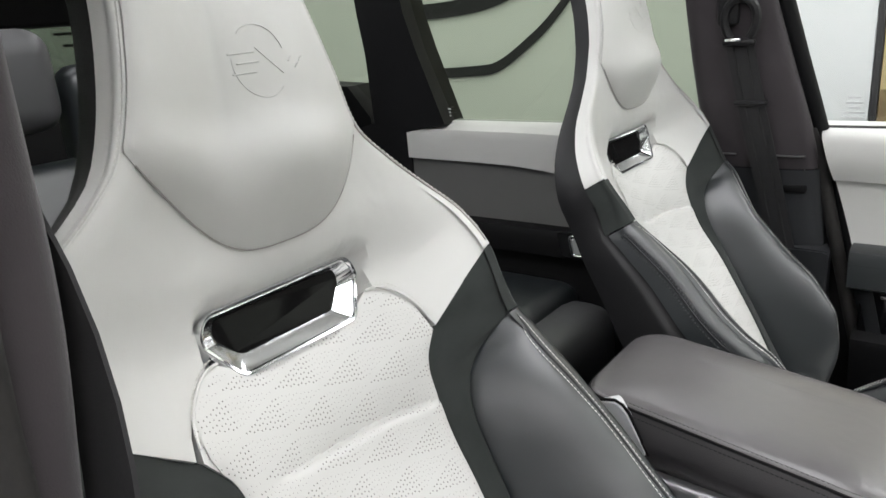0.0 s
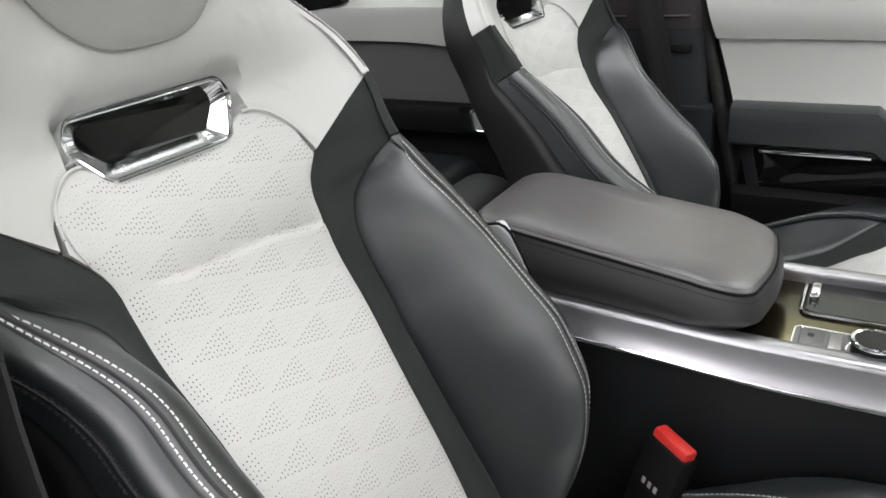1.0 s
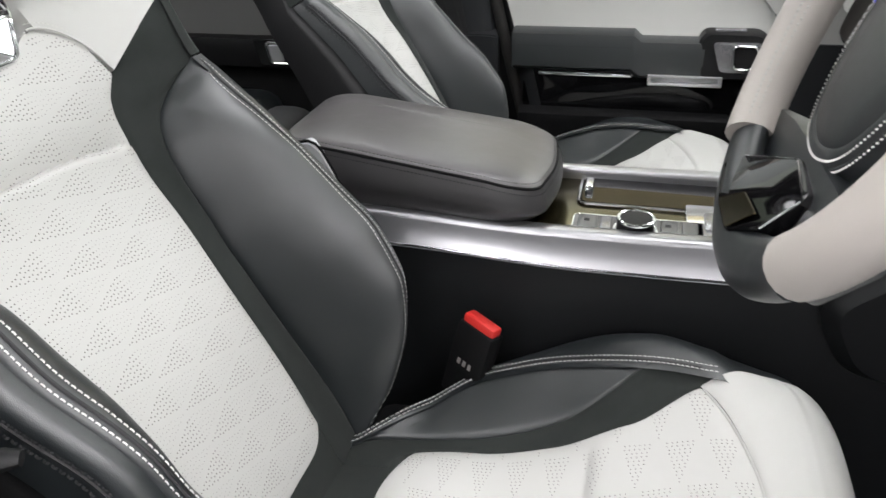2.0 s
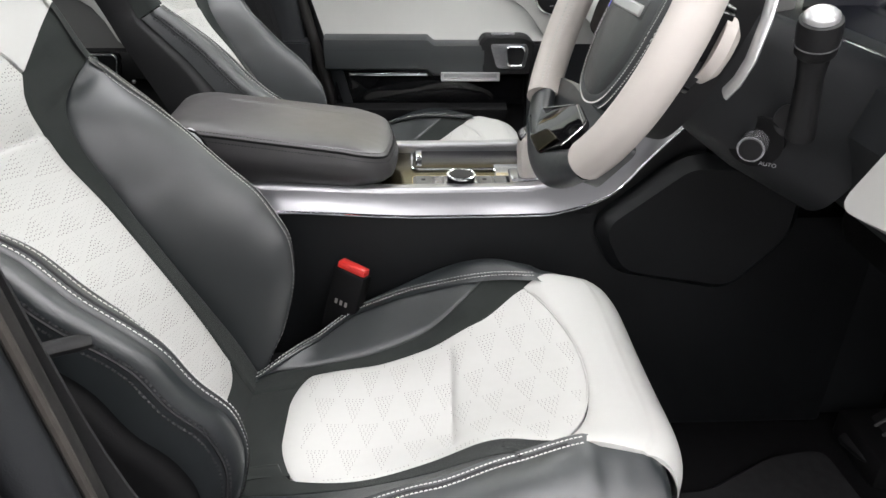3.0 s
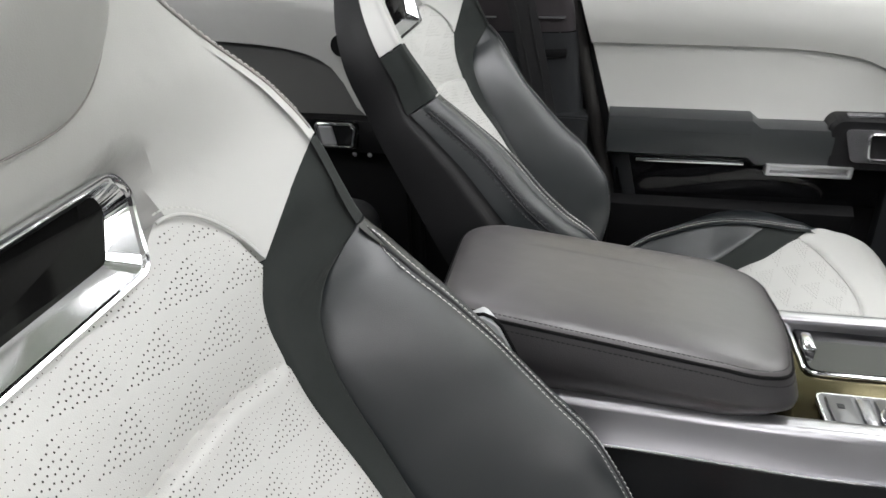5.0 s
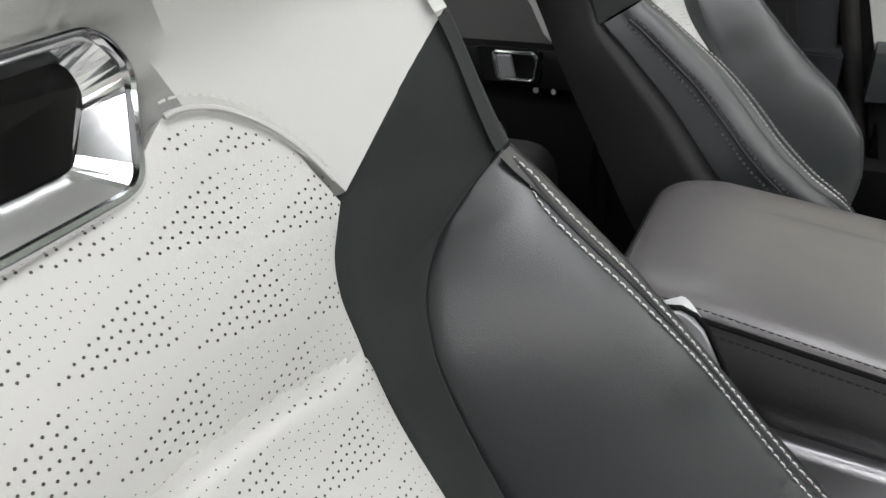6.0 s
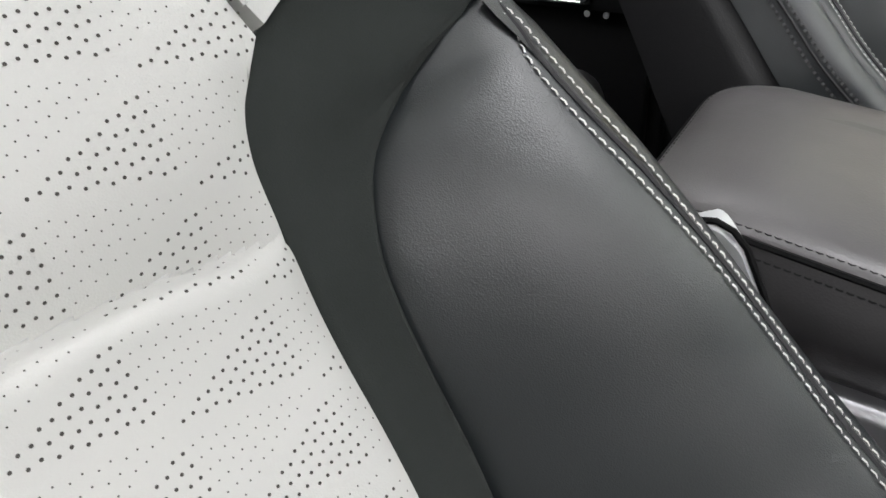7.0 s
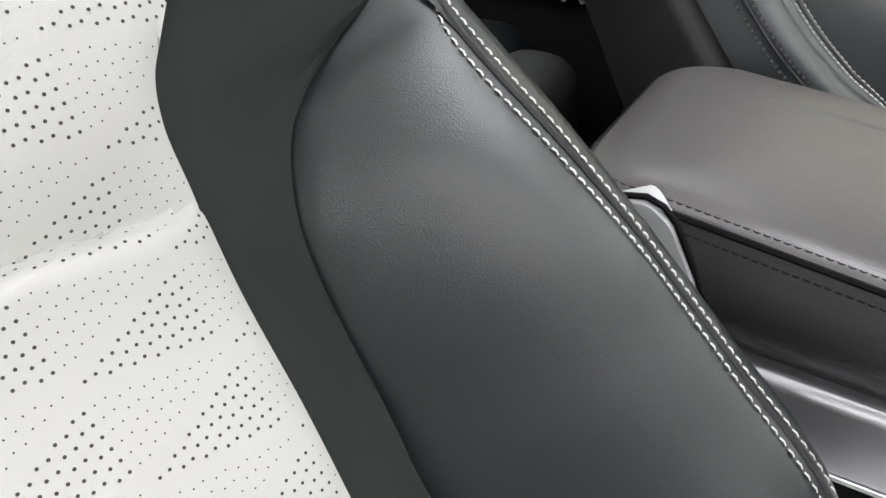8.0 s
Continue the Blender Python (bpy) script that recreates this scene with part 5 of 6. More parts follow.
def armrest():
    a = thing("armrest_box", (0.2, CY, 0.93), "dark leather padded centre armrest box with dark stitching", "armrest")

    lie = curve((0.0, 1.026), (0.05, 1.031), (0.10, 1.030), (0.19, 1.023), (0.23, 1.016), (0.29, 1.004), (0.352, 0.989), (0.37, 0.984))

    def outline(k, z, x1=0.362, x0=0.040, tilt=1.0):
        base = rounded([(x0 + k, -0.074 + k), (x1 - 0.05, -0.082 + k), (x1 - 0.012 - k, -0.066 + k), (x1 - k, 0.016), (x1 - 0.012 - k, 0.100 - k), (x1 - 0.05, 0.112 - k), (x0 + k, 0.104 - k)], 0.040, 7)
        return [Vector((p[0], p[1], z + tilt * (lie(p[0]) - 1.027))) for p in base]
    lid = loft(bmesh.new(), [outline(0.012, 0.952, 0.350, 0.10, 0.1), outline(0.004, 0.956, 0.356, 0.08, 0.2), outline(0.001, 0.964, 0.360, 0.06, 0.35), outline(-0.007, 0.984, tilt=0.6), outline(-0.008, 0.996, tilt=0.75), outline(-0.0055, 1.010, tilt=0.9), outline(0.0, 1.026)], True, False)
    part("lid_side", lid, ARMSHADE, a, "dark grey leather lid side, coloured darker for shade")
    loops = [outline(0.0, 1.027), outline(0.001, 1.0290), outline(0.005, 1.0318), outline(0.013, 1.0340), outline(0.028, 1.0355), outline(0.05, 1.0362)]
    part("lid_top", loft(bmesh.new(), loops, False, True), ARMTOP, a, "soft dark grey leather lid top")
    part("piping", tube(bmesh.new(), outline(-0.0002, 1.0262), 0.0018, 6, True, up=(0, 0, 1)), DARKPLASTIC, a)
    loops = [outline(0.016, 0.930, 0.352, 0.12, 0.0), outline(0.016, 0.953, 0.352, 0.12, 0.1)]
    part("box_body", loft(bmesh.new(), loops, True, True), PLASTIC, a, "black armrest box body")
    bm = bmesh.new()
    for z, k in ((1.0304, 0.0030), (1.0200, -0.0030)):
        pp = outline(k, z)
        for p, q in zip(pp, pp[1:] + pp[:1]):
            L = (q - p).length
            if L > 0.004:
                nn = (q - p).cross(Vector((0, 0, 1))).normalized()
                stitches(bm, lambda t: p.lerp(q, t), L, nn, 0.0045)
    part("stitching", bm, DARKTHREAD, a, "dark stitching")
    o = rounded([(0.058, 1.028), (0.086, 1.037), (0.100, 1.027), (0.122, 0.982), (0.113, 0.974), (0.088, 1.004), (0.056, 1.006)], 0.006, 4)
    hg = part("hinge_trim", slab(bmesh.new(), o, lambda p, q, h: Vector((p, -0.066 - h, q)), 0.019, 0.0015), ALLOY, a, "bright metal hinge blade")
    part("hinge_lip", tube(bmesh.new(), [(0.050, -0.083, 1.0290), (0.074, -0.083, 1.0355), (0.086, -0.083, 1.0378), (0.0945, -0.083, 1.0345), (0.1015, -0.083, 1.0270), (0.124, -0.083, 0.9815)], 0.0017, 8), DARKPLASTIC, hg, "black edge of the hinge")
    return a


armrest()


def shifter():
    g = thing("gear_selector", (0.560, -0.02, 0.93), "pale grey pistol-grip gear selector with a dark cap", "gear selector")
    part("selector_plate", box(bmesh.new(), (0.515, -0.055, 0.930), (0.635, 0.035, 0.940), 0.004), CHROME, g, "polished selector plate")
    o = rounded([(0.549, 0.938), (0.578, 0.938), (0.572, 0.968), (0.580, 0.986), (0.598, 1.000), (0.595, 1.016), (0.576, 1.028), (0.558, 1.019), (0.546, 1.002), (0.545, 0.982)], 0.010, 5)
    c = Vector((0.561, 0.987))
    lay = lambda k, y: [Vector((c[0] + (p[0] - c[0]) * k, y, c[1] + (p[1] - c[1]) * k)) for p in o]
    bm = loft(bmesh.new(), [lay(0.80, -0.040), lay(0.93, -0.0375), lay(1.0, -0.031), lay(1.0, -0.009), lay(0.93, -0.0025), lay(0.80, 0.0)], True, True)
    gr = part("grip", bm, IVORY, g, "pale leather grip")
    m = Matrix.Translation((0.5600, -0.02, 1.0165)) @ Matrix.Rotation(radians(-44), 4, "Y")
    part("grip_cap", box(bmesh.new(), (-0.021, -0.012, -0.006), (0.019, 0.012, 0.0035), 0.003, 3, m), GLOSS, gr, "dark glossy grip cap")
    part("unlock_button", box(bmesh.new(), (-0.017, -0.0135, -0.004), (-0.006, 0.0135, 0.004), 0.002, 2, m), SILVER, gr, "silver button")
    part("stem_collar", box(bmesh.new(), (0.535, -0.043, 0.938), (0.586, 0.003, 0.946), 0.003, 2), SILVER, g, "satin silver collar")
    return g


shifter()


# ---- dashboard ----
def dashboard():
    d = thing("dashboard", (0.95, CY, 0.60), "white and black leather dashboard", "dashboard")

    def top(u, g):
        y = CY - 0.70 + 1.40 * u
        x = 0.80 + g * 0.60
        z = 1.20 + 0.05 * math.sin(g * math.pi * 0.6)
        return Vector((x, y, z))
    part("dash_top", sheet(bmesh.new(), top, 20, 10, (0, 0, -1), 0.03), BLACK, d, "black leather dashboard top")
    # passenger white fascia
    prof = ((0.84, 1.20), (0.775, 1.185), (0.755, 1.15), (0.752, 1.10), (0.762, 1.065), (0.80, 1.045), (0.95, 1.03))
    bm = sheet(bmesh.new(), lambda u, g: (lambda k, t, y: Vector((prof[k][0] * (1 - t) + prof[k + 1][0] * t + 0.035 * ease((y - 0.56) / 0.12), y, prof[k][1] * (1 - t) + prof[k + 1][1] * t)))(
            min(5, int(g * 6)), g * 6 - min(5, int(g * 6)), 0.13 + u * 0.545), 24, 24, (1, 0, 0), 0.02)
    part("passenger_fascia", bm, WHITE, d, "white leather passenger fascia")
    part("glovebox", box(bmesh.new(), (0.85, 0.14, 0.72), (1.2, 0.66, 1.04), 0.02), DARKPLASTIC, d, "black glovebox")
    # centre stack
    part("console_tower", box(bmesh.new(), (0.80, CY - 0.12, 0.90), (1.2, CY + 0.12, 1.20), 0.02), GLOSS, d, "gloss black centre stack")
    part("knee_bolster", box(bmesh.new(), (1.00, -0.70, 0.88), (1.34, -0.11, 1.06), 0.03), DARKPLASTIC, d, "black footwell trim")
    # driver's lower panel sweeping down from the instrument hood
    pr2 = ((0.83, 1.203), (0.79, 1.196), (0.773, 1.155), (0.80, 1.08), (0.85, 1.04), (0.93, 1.02), (1.05, 1.01))
    bm = sheet(bmesh.new(), lambda u, g: (lambda k, t, y: Vector((pr2[k][0] * (1 - t) + pr2[k + 1][0] * t, y, pr2[k][1] * (1 - t) + pr2[k + 1][1] * t)))(
        min(5, int(g * 6)), g * 6 - min(5, int(g * 6)), CY - 0.125 - u * 0.38), 24, 24, (1, 0, 0), 0.02)
    part("driver_panel", bm, SKIN, d, "soft black lower driver panel")
    o = rounded([(-0.478, 1.104), (-0.525, 1.20), (-0.545, 1.225), (-0.76, 1.27), (-0.76, 1.13), (-0.60, 1.112)], 0.022, 6)
    of = part("outer_fascia", slab(bmesh.new(), o, lambda p, q, h: Vector((0.80 - h + 0.10 * max(0, -0.50 - p), p, q)), 0.052, 0.012), WHITE, d, "white leather outer fascia")
    part("side_vent", box(bmesh.new(), (0.775, -0.735, 1.15), (0.81, -0.63, 1.21), 0.01), GLOSS, of, "dark side air vent")
    part("instrument_screen", box(bmesh.new(), (0.86, -0.62, 1.204), (0.90, -0.14, 1.36), 0.004), SCREEN, d, "dark instrument display")
    part("screen_strip", tube(bmesh.new(), [(0.826, -0.25, 1.208), (0.822, -0.383, 1.210), (0.822, -0.46, 1.213), (0.825, -0.62, 1.226)], 0.0055, 8, flat=0.6), CHROME, d, "chrome strip under the display")
    part("binnacle", box(bmesh.new(), (0.80, -0.60, 1.36), (0.98, -0.12, 1.39), 0.012), BLACK, d, "black instrument hood")
    part("screen_shelf", box(bmesh.new(), (0.81, -0.60, 1.17), (0.90, -0.14, 1.203), 0.006), PLASTIC, d, "black shelf below the display")
    # white band and air vents over the centre stack, veneer below the passenger fascia
    part("centre_band", box(bmesh.new(), (0.79, -0.135, 1.186), (0.86, 0.26, 1.236), 0.012, 4), WHITE, d, "white leather band")
    vt = part("centre_vent", box(bmesh.new(), (0.835, -0.13, 1.236), (0.90, 0.145, 1.32), 0.004), GLOSS, d, "black centre air vents")
    for k in range(3):
        for y0, y1 in ((-0.125, -0.005), (0.015, 0.14)):
            part("slat", box(bmesh.new(), (0.815, y0, 1.246 + 0.020 * k), (0.838, y1, 1.250 + 0.020 * k), 0.001), SILVER, vt, "satin silver vent slat")
    for y0 in (-0.085, -0.045, 0.055, 0.095):
        part("vane", box(bmesh.new(), (0.824, y0, 1.238), (0.840, y0 + 0.004, 1.31), 0.001), PLASTIC, vt)
    part("hazard_button", box(bmesh.new(), (0.812, 0.001, 1.262), (0.836, 0.011, 1.275), 0.002), RED, vt, "small red button")
    part("vent_trim", box(bmesh.new(), (0.812, -0.150, 1.232), (0.840, -0.128, 1.32), 0.003), CHROME, vt, "chrome vent edge")
    part("fascia_veneer", box(bmesh.new(), (0.79, 0.137, 0.972), (0.84, 0.335, 1.037), 0.003), BRONZE, d, "mirror-polished bronze veneer")
    part("fascia_strip", box(bmesh.new(), (0.785, 0.137, 0.925), (0.84, 0.335, 0.968), 0.004), SILVER, d, "satin silver strip")
    # knee pad on the side of the tunnel
    o = rounded([(0.645, 0.90), (0.685, 0.82), (0.87, 0.785), (0.95, 0.88), (0.95, 0.99), (0.77, 1.01)], 0.03, 6)
    part("knee_pad", slab(bmesh.new(), o, lambda p, q, h: Vector((p, -0.088 - h, q)), 0.030, 0.016), SKIN, d, "soft black knee pad")
    part("tunnel_upper", loft(bmesh.new(), [[(x, -0.088, 0.52), (x, -0.088, z), (x, 0.118, z), (x, 0.118, 0.52)] for x, z in ((0.62, 0.91), (0.68, 0.95), (0.74, 1.02), (0.80, 1.10), (1.2, 1.12))], True, True), SKIN, d, "black tunnel flank")
    return d


dashboard()


def steering_wheel():
    C = Vector((0.578, -0.348, 1.246))
    tilt, turn = radians(22.3), radians(2.2)
    ex, ey = Vector((0, 1, 0)), Vector((math.sin(tilt), 0, math.cos(tilt)))
    ez = Vector((-math.cos(tilt), 0, math.sin(tilt)))
    ex, ey = ex * math.cos(turn) - ey * math.sin(turn), ey * math.cos(turn) + ex * math.sin(turn)
    W = lambda a, b, h=0.0: C + ex * a + ey * b + ez * h
    w = thing("steering_wheel", tuple(W(0, 0, -0.12)), "ivory and black leather steering wheel with a black padded hub", "steering wheel")
    R, r = 0.156, 0.0185
    D = radians

    def rim(a0, a1, n=40):
        return [W(R * math.sin(a0 + (a1 - a0) * i / n), R * math.cos(a0 + (a1 - a0) * i / n)) for i in range(n + 1)]
    up = part("rim_upper", tube(bmesh.new(), rim(D(-139), D(139), 80), r, 18, up=ez), IVORY, w, "ivory leather rim")
    for sg in (1, -1):
        bm = bmesh.new()
        for k, hh in ((R - 0.0150, 0.0108), (R - 0.0172, 0.0062)):
            stitches(bm, lambda t: W(sg * k * math.sin(D(50 + 86 * t)), k * math.cos(D(50 + 86 * t)), hh), 0.23, (ez * 0.6 + (W(0, 0) - W(sg * 0.1, 0)).normalized() * 0.8).normalized(), 0.0048, 0.0007)
        part("stitching", bm, material_pale, up, "pale hand stitching")
    part("rim_lower", tube(bmesh.new(), rim(D(139.4), D(220.6), 40), r * 1.03, 18, flat=0.62, up=ez), BLACK, w, "black leather lower rim")
    hub = rounded([(-0.078, 0.066), (0.074, 0.066), (0.080, 0.020), (0.074, -0.042), (0.050, -0.088), (0.004, -0.101), (-0.044, -0.088), (-0.072, -0.042), (-0.080, 0.020)], 0.026, 7)
    ring = lambda k, h: [W(0.001 + (p[0] - 0.001) * k, -0.02 + (p[1] + 0.02) * k, h - 0.55 * max(0.0, p[1] * k - 0.045)) for p in hub]
    part("hub_base", loft(bmesh.new(), [ring(0.98, -0.085), ring(1.02, -0.060), ring(1.0, -0.044)], True, True), PLASTIC, w, "black hub base")
    pad = part("hub_pad", loft(bmesh.new(), [ring(0.97, -0.046), ring(1.0, -0.036), ring(0.99, -0.024), ring(0.955, -0.0150), ring(0.925, -0.0118), ring(0.905, -0.0125), ring(0.885, -0.0108), ring(0.80, -0.0088), ring(0.765, -0.0098),
                                             ring(0.74, -0.0082), ring(0.5, -0.0062), ring(0.25, -0.0055)], True, True), BLACK, w, "black leather airbag pad")
    bm = bmesh.new()
    for k, h in ((0.945, -0.0130), (0.868, -0.0098)):
        lp = ring(k, h)
        for p, q in zip(lp, lp[1:] + lp[:1]):
            if (q - p).length > 0.002 and ((p + q) / 2 - C).dot(ey) < 0.045:
                stitches(bm, lambda t: p.lerp(q, t), (q - p).length, ez, 0.0042, 0.0008)
    part("stitching", bm, THREAD, pad, "pale stitching")
    M = Matrix.Translation(C) @ Matrix((ex, ey, ez)).transposed().to_4x4()
    part("badge_recess", box(bmesh.new(), (-0.044, 0.0000, -0.0095), (0.044, 0.0185, -0.0052), 0.002, 2, M), BLACK, pad)
    part("badge", box(bmesh.new(), (-0.040, 0.0020, -0.0085), (0.040, 0.0125, -0.0030), 0.0015, 1, M), BRUSHED, pad, "silver name bar")
    for sg in (1, -1):
        o = [(sg * 0.060, 0.048), (sg * 0.140, 0.038), (sg * 0.143, -0.010), (sg * 0.132, -0.034), (sg * 0.060, -0.040)]
        o = rounded(o if sg > 0 else o[::-1], 0.008)
        sp = part("spoke", slab(bmesh.new(), o, lambda a, b, h: W(a, b, h - 0.036), 0.016, 0.003), GLOSS, w, "gloss black switch spoke")
        lo, hi = sorted((sg * 0.083, sg * 0.094))
        part("switch_strip", box(bmesh.new(), (lo, -0.036, -0.022), (hi, 0.004, -0.0165), 0.002, 1, M), SILVER, sp, "silver switch strip")
        lo, hi = sorted((sg * 0.0855, sg * 0.0895))
        part("lit_switch", box(bmesh.new(), (lo, -0.004, -0.018), (hi, 0.017, -0.0160), 0.0015, 1, M), BLUE, sp, "blue lit switch")
        for k in range(3):
            lo2, hi2 = sorted((sg * (0.098 + 0.012 * k), sg * (0.106 + 0.012 * k)))
            part("switch_key", box(bmesh.new(), (lo2, 0.022, -0.022), (hi2, 0.032, -0.0165), 0.001, 1, M), SILVER, sp, "small bright key")
        o = [(sg * 0.100, 0.034), (sg * 0.142, 0.032), (sg * 0.150, 0.004), (sg * 0.140, -0.022), (sg * 0.100, -0.022)]
        o = rounded(o if sg > 0 else o[::-1], 0.012)
        part("spoke_sleeve", slab(bmesh.new(), o, lambda a, b, h: W(a, b, -0.032 - h), 0.018, 0.008), IVORY, w, "ivory leather spoke sleeve")
        pts = [W(sg * a, b, -0.062 + 0.10 * max(0, b)) for a, b in ((0.105, 0.098), (0.120, 0.085), (0.133, 0.068), (0.144, 0.040), (0.149, 0.010), (0.146, -0.008), (0.139, -0.020))]
        part("shift_paddle", tube(bmesh.new(), pts, 0.0075, 10, flat=0.4, up=ez), BRUSHED, w, "silver shift paddle")
    # lower spoke: black leather arms with a gloss panel and a silver piece between them
    o = rounded([(-0.122, -0.092), (-0.080, -0.146), (0.080, -0.146), (0.122, -0.092), (0.064, -0.084), (-0.064, -0.084)], 0.012)
    sp = part("lower_spoke", slab(bmesh.new(), o, lambda a, b, h: W(a, b, h - 0.030), 0.020, 0.005), BLACK, w, "black leather lower spoke")
    o = rounded([(0.080, -0.136), (0.070, -0.122), (0.008, -0.094), (-0.044, -0.100), (-0.047, -0.128), (-0.010, -0.152), (0.040, -0.152)], 0.008)
    slope = lambda b: 0.36 + 0.64 * min(1.0, max(0.0, (-0.098 - b) / 0.038))
    face = lambda b: -0.018 + 0.0305 * slope(b)
    gp = part("spoke_panel", slab(bmesh.new(), o, lambda a, b, h: W(a, b, -0.018 + h * slope(b)), 0.0305, 0.0012), GLOSS, sp, "gloss black spoke panel")
    o = rounded([(0.036, -0.149), (0.008, -0.128), (-0.030, -0.126), (-0.010, -0.149)], 0.003)
    part("emblem_plate", slab(bmesh.new(), o, lambda a, b, h: W(a, b, h + face(b) + 0.0002), 0.0012, 0.0004), BRONZE, gp, "small bronze plate")
    o = rounded([(-0.050, -0.104), (-0.092, -0.094), (-0.084, -0.112), (-0.053, -0.128)], 0.004)
    part("spoke_trim", slab(bmesh.new(), o, lambda a, b, h: W(a, b, h - 0.016), 0.010, 0.002), SILVER, sp, "silver spoke trim")
    for a0, b0, a1, b1 in ((0.066, -0.122, 0.012, -0.097), (0.006, -0.096, -0.040, -0.102), (-0.045, -0.104, -0.049, -0.127)):
        part("chrome_line", tube(bmesh.new(), [W(a0, b0, face(b0) + 0.0004), W(a1, b1, face(b1) + 0.0004)], 0.0007, 6, up=ez), CHROME, gp, "thin chrome line")
    sec = rounded([(-0.062, 0.050), (0.062, 0.050), (0.068, -0.02), (0.050, -0.062), (-0.050, -0.062), (-0.068, -0.02)], 0.022, 5)
    bm = loft(bmesh.new(), [[W(p[0] * k, p[1] * k - dy, -h) for p in sec] for h, k, dy in ((0.060, 0.85, 0.0), (0.072, 1.0, 0.0), (0.11, 1.12, 0.004), (0.16, 1.25, 0.008), (0.25, 1.38, 0.010))], True, True)
    part("column", bm, SKIN, w, "soft black steering column shroud")
    return w


steering_wheel()


def stalk():
    s = thing("column_stalk", (0.72, -0.42, 1.19), "black column stalk with a silver end button", "stalk")
    p, ax = Vector((0.706, -0.468, 1.219)), Vector((-0.22, -0.30, 0.92)).normalized()
    bm = bmesh.new()
    cyl(bm, (0.722, -0.448, 1.160), p, 0.0125, 0.0105)
    cyl(bm, (0.735, -0.405, 1.165), (0.716, -0.440, 1.170), 0.018, 0.015, 24)
    cyl(bm, p - ax * 0.012, p + ax * 0.020, 0.0095, 0.0125, 24)
    part("stalk_arm", bm, PLASTIC, s, "black stalk arm")
    loop = lambda r, h: [p + ax * h + (ax.orthogonal().normalized() * math.cos(k * math.tau / 32) + ax.cross(ax.orthogonal().normalized()) * math.sin(k * math.tau / 32)) * r for k in range(32)]
    part("stalk_head", loft(bmesh.new(), [loop(0.0125, 0.018), loop(0.0158, 0.022), loop(0.0165, 0.034), loop(0.0168, 0.046), loop(0.0160, 0.050), loop(0.0135, 0.051)], True, True), PLASTIC, s, "black ribbed stalk head")
    part("head_ring", tube(bmesh.new(), loop(0.0164, 0.030), 0.0007, 6, True, up=ax), SWITCH, s, "fine grey ring")
    part("end_button", loft(bmesh.new(), [loop(0.0135, 0.050), loop(0.0130, 0.054), loop(0.0105, 0.0565), loop(0.005, 0.0575)], True, True), BRUSHED, s, "silver end button")
    return s


stalk()


def adjuster_knob():
    s = thing("rotary_knob", (0.705, -0.41, 1.137), "black rotary knob with a silver rim on the steering column", "knob")
    c = Vector((0.696, -0.424, 1.146))
    AX = Vector((-0.55, -0.80, -0.1)).normalized()
    bm = bmesh.new()
    cyl(bm, c - AX * 0.03, c + AX * 0.002, 0.026, 0.0245, 32)
    part("knob_base", bm, DARKPLASTIC, s)
    bm = bmesh.new()
    cyl(bm, c, c + AX * 0.020, 0.0125, 0.012, 28)
    part("knob_grip", bm, SILVER, s, "silver rim")
    bm = bmesh.new()
    cyl(bm, c + AX * 0.015, c + AX * 0.0215, 0.0105, 0.010, 28)
    part("knob_cap", bm, PLASTIC, s)
    tx = bpy.data.curves.new("lettering", "FONT")
    tx.body, tx.size, tx.extrude = "AUTO", 0.0055, 0.0001
    lt = new("lettering", tx)
    side = AX.cross(Vector((0, 0, 1))).normalized()
    upv = side.cross(AX).normalized()
    rot = Matrix((-side, upv, AX)).transposed().to_4x4()
    me = bpy.data.meshes.new_from_object(lt)
    bpy.data.objects.remove(lt)
    me.materials.append(INK)
    lt = new("lettering", me)
    lt.matrix_world = Matrix.Translation(c + AX * 0.0045 - side * 0.007 - upv * 0.0205 - BASES[s]) @ rot
    lt.parent = s
    return s


adjuster_knob()


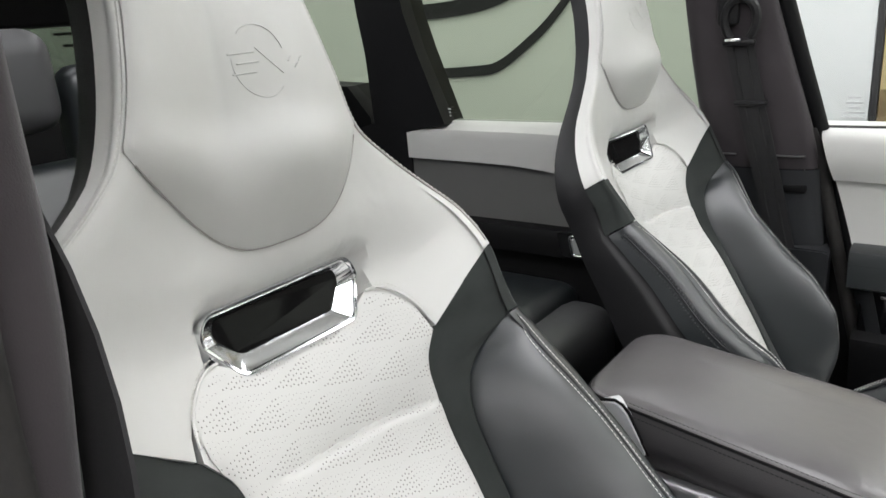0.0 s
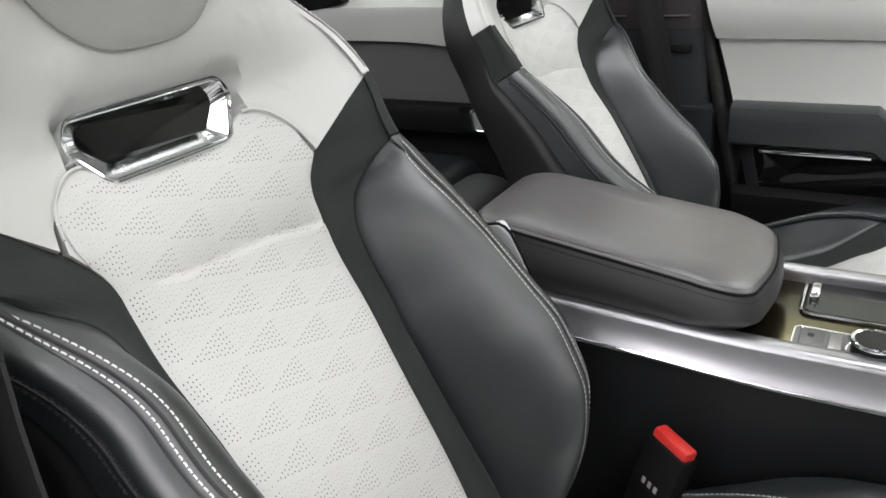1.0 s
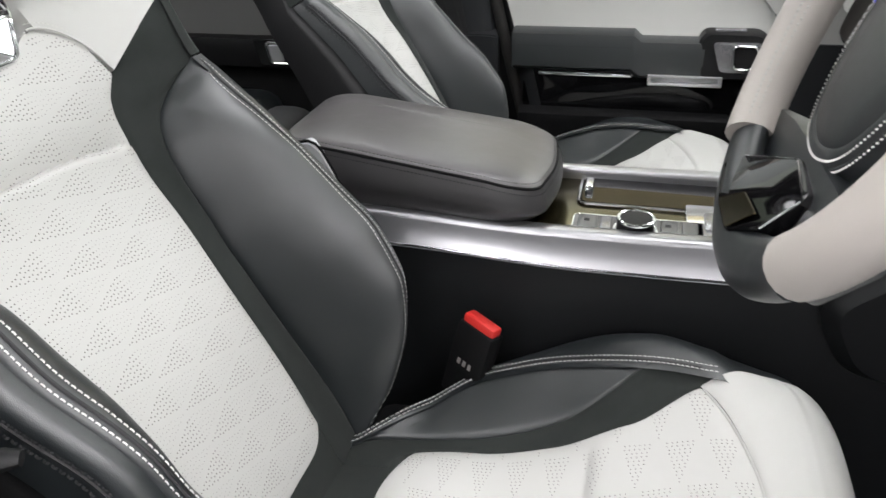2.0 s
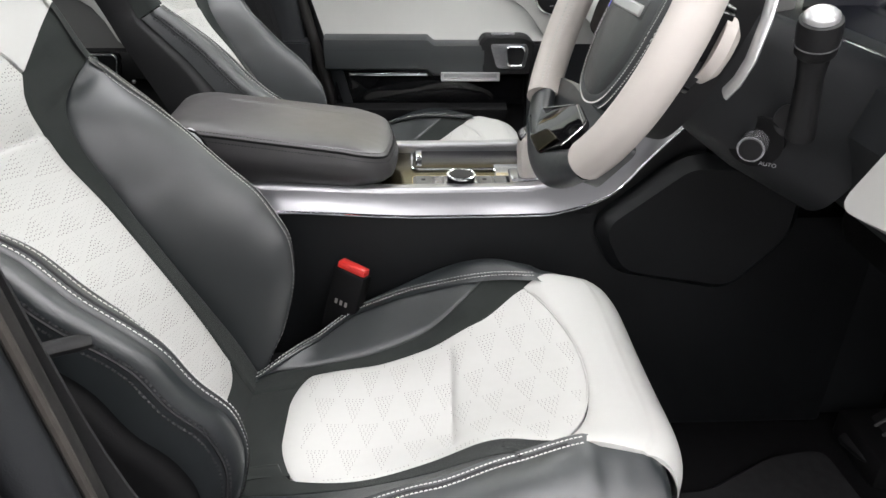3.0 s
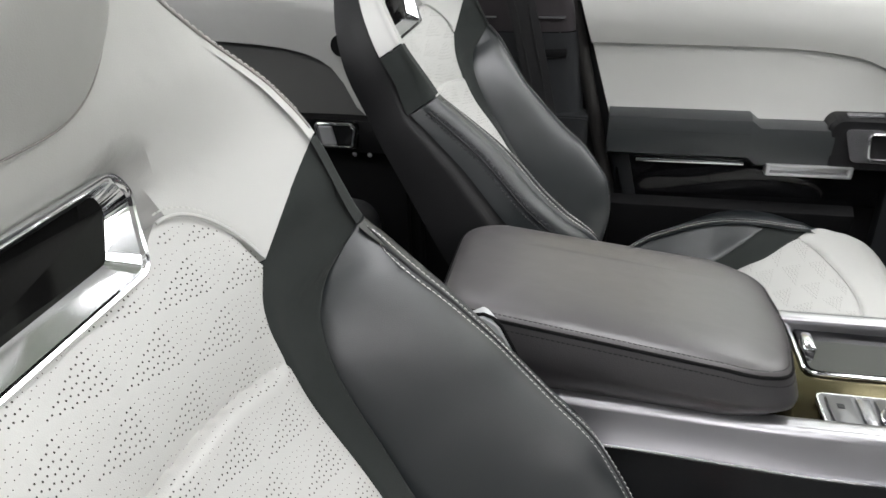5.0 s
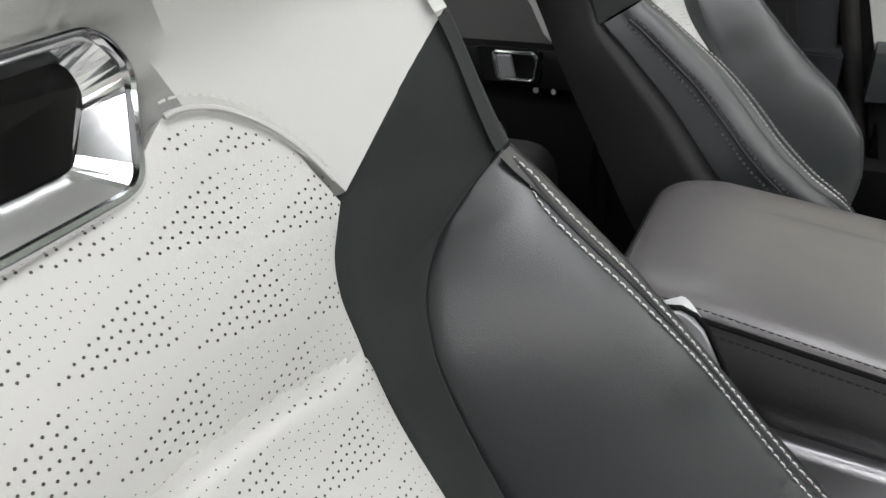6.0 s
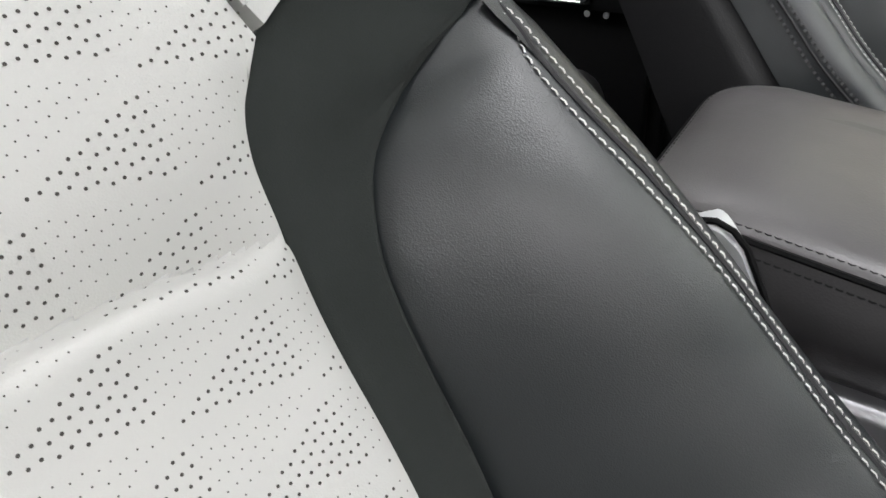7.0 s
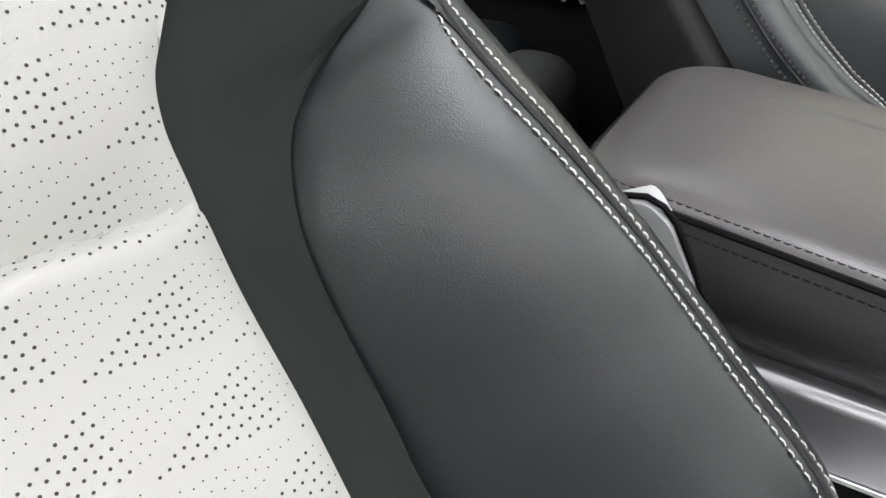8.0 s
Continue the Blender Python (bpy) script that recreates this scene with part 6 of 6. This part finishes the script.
# ---- rear bench ----
def rear_bench():
    b = thing("rear_bench", (-0.9, CY, 0.50), "dark grey leather rear bench with head restraints", "bench seat")
    for y in (-0.37, 0.37):
        part("bench_cushion", box(bmesh.new(), (-0.85, CY + y - 0.25, 0.62), (-0.30, CY + y + 0.25, 0.87), 0.05, 4), BLACK, b, "black rear cushion")
        part("cushion_nose", box(bmesh.new(), (-0.33, CY + y - 0.235, 0.66), (-0.195, CY + y + 0.20, 0.855), 0.055, 5), GREYPAD, b, "grey leather cushion front")
    m = Matrix.Translation((-0.88, 0, 0.80)) @ Matrix.Rotation(radians(-20), 4, "Y")
    part("bench_back", box(bmesh.new(), (-0.09, CY - 0.62, 0.0), (0.05, CY + 0.62, 0.46), 0.04, 4, m), BLACK, b, "black rear backrest")
    for y, w, z0, z1, mm, lb in ((-0.222, 0.140, 1.295, 1.475, GREYPAD, "grey rear head restraint"), (0.07, 0.145, 1.20, 1.405, BLACK, "black rear head restraint"), (0.40, 0.13, 1.20, 1.40, BLACK, "black rear head restraint")):
        part("headrest", box(bmesh.new(), (-1.07, CY + y - w, z0), (-0.96, CY + y + w, z1), 0.045, 5), mm, b, lb)
    part("bench_base", box(bmesh.new(), (-0.85, CY - 0.60, 0.50), (-0.26, CY + 0.60, 0.66), 0.01), DARKPLASTIC, b)
    return b


rear_bench()

# floor mat and foot rest
o = rounded([(0.66, -0.25), (0.83, -0.25), (0.97, -0.178), (1.065, -0.165), (1.075, -0.33), (1.10, -0.60), (0.66, -0.62)], 0.03, 5)
single("floor_mat", slab(bmesh.new(), o, lambda p, q, h: Vector((p, q, 0.5 + h)), 0.014, 0.006), MAT, "charcoal carpet floor mat lying on the car floor", "floor mat")
fr = thing("foot_rest", (1.15, -0.19, 0.50), "black foot rest plate with pale ribs", "foot rest")
m = Matrix.Translation((1.18, -0.18, 0.58)) @ Matrix.Rotation(radians(-28), 4, "Y") @ Matrix.Rotation(radians(12), 4, "Z")
part("plate", box(bmesh.new(), (-0.10, -0.045, -0.02), (0.12, 0.045, 0.0), 0.006, 2, m), PLASTIC, fr)
for k in (-0.022, 0.0, 0.022):
    part("rib", box(bmesh.new(), (-0.08, k - 0.003, 0.0), (0.11, k + 0.003, 0.003), 0.001, 1, m), RIB, fr, "pale rib")
part("rest_block", box(bmesh.new(), (1.10, -0.25, 0.50), (1.34, -0.12, 0.56), 0.01), DARKPLASTIC, fr)
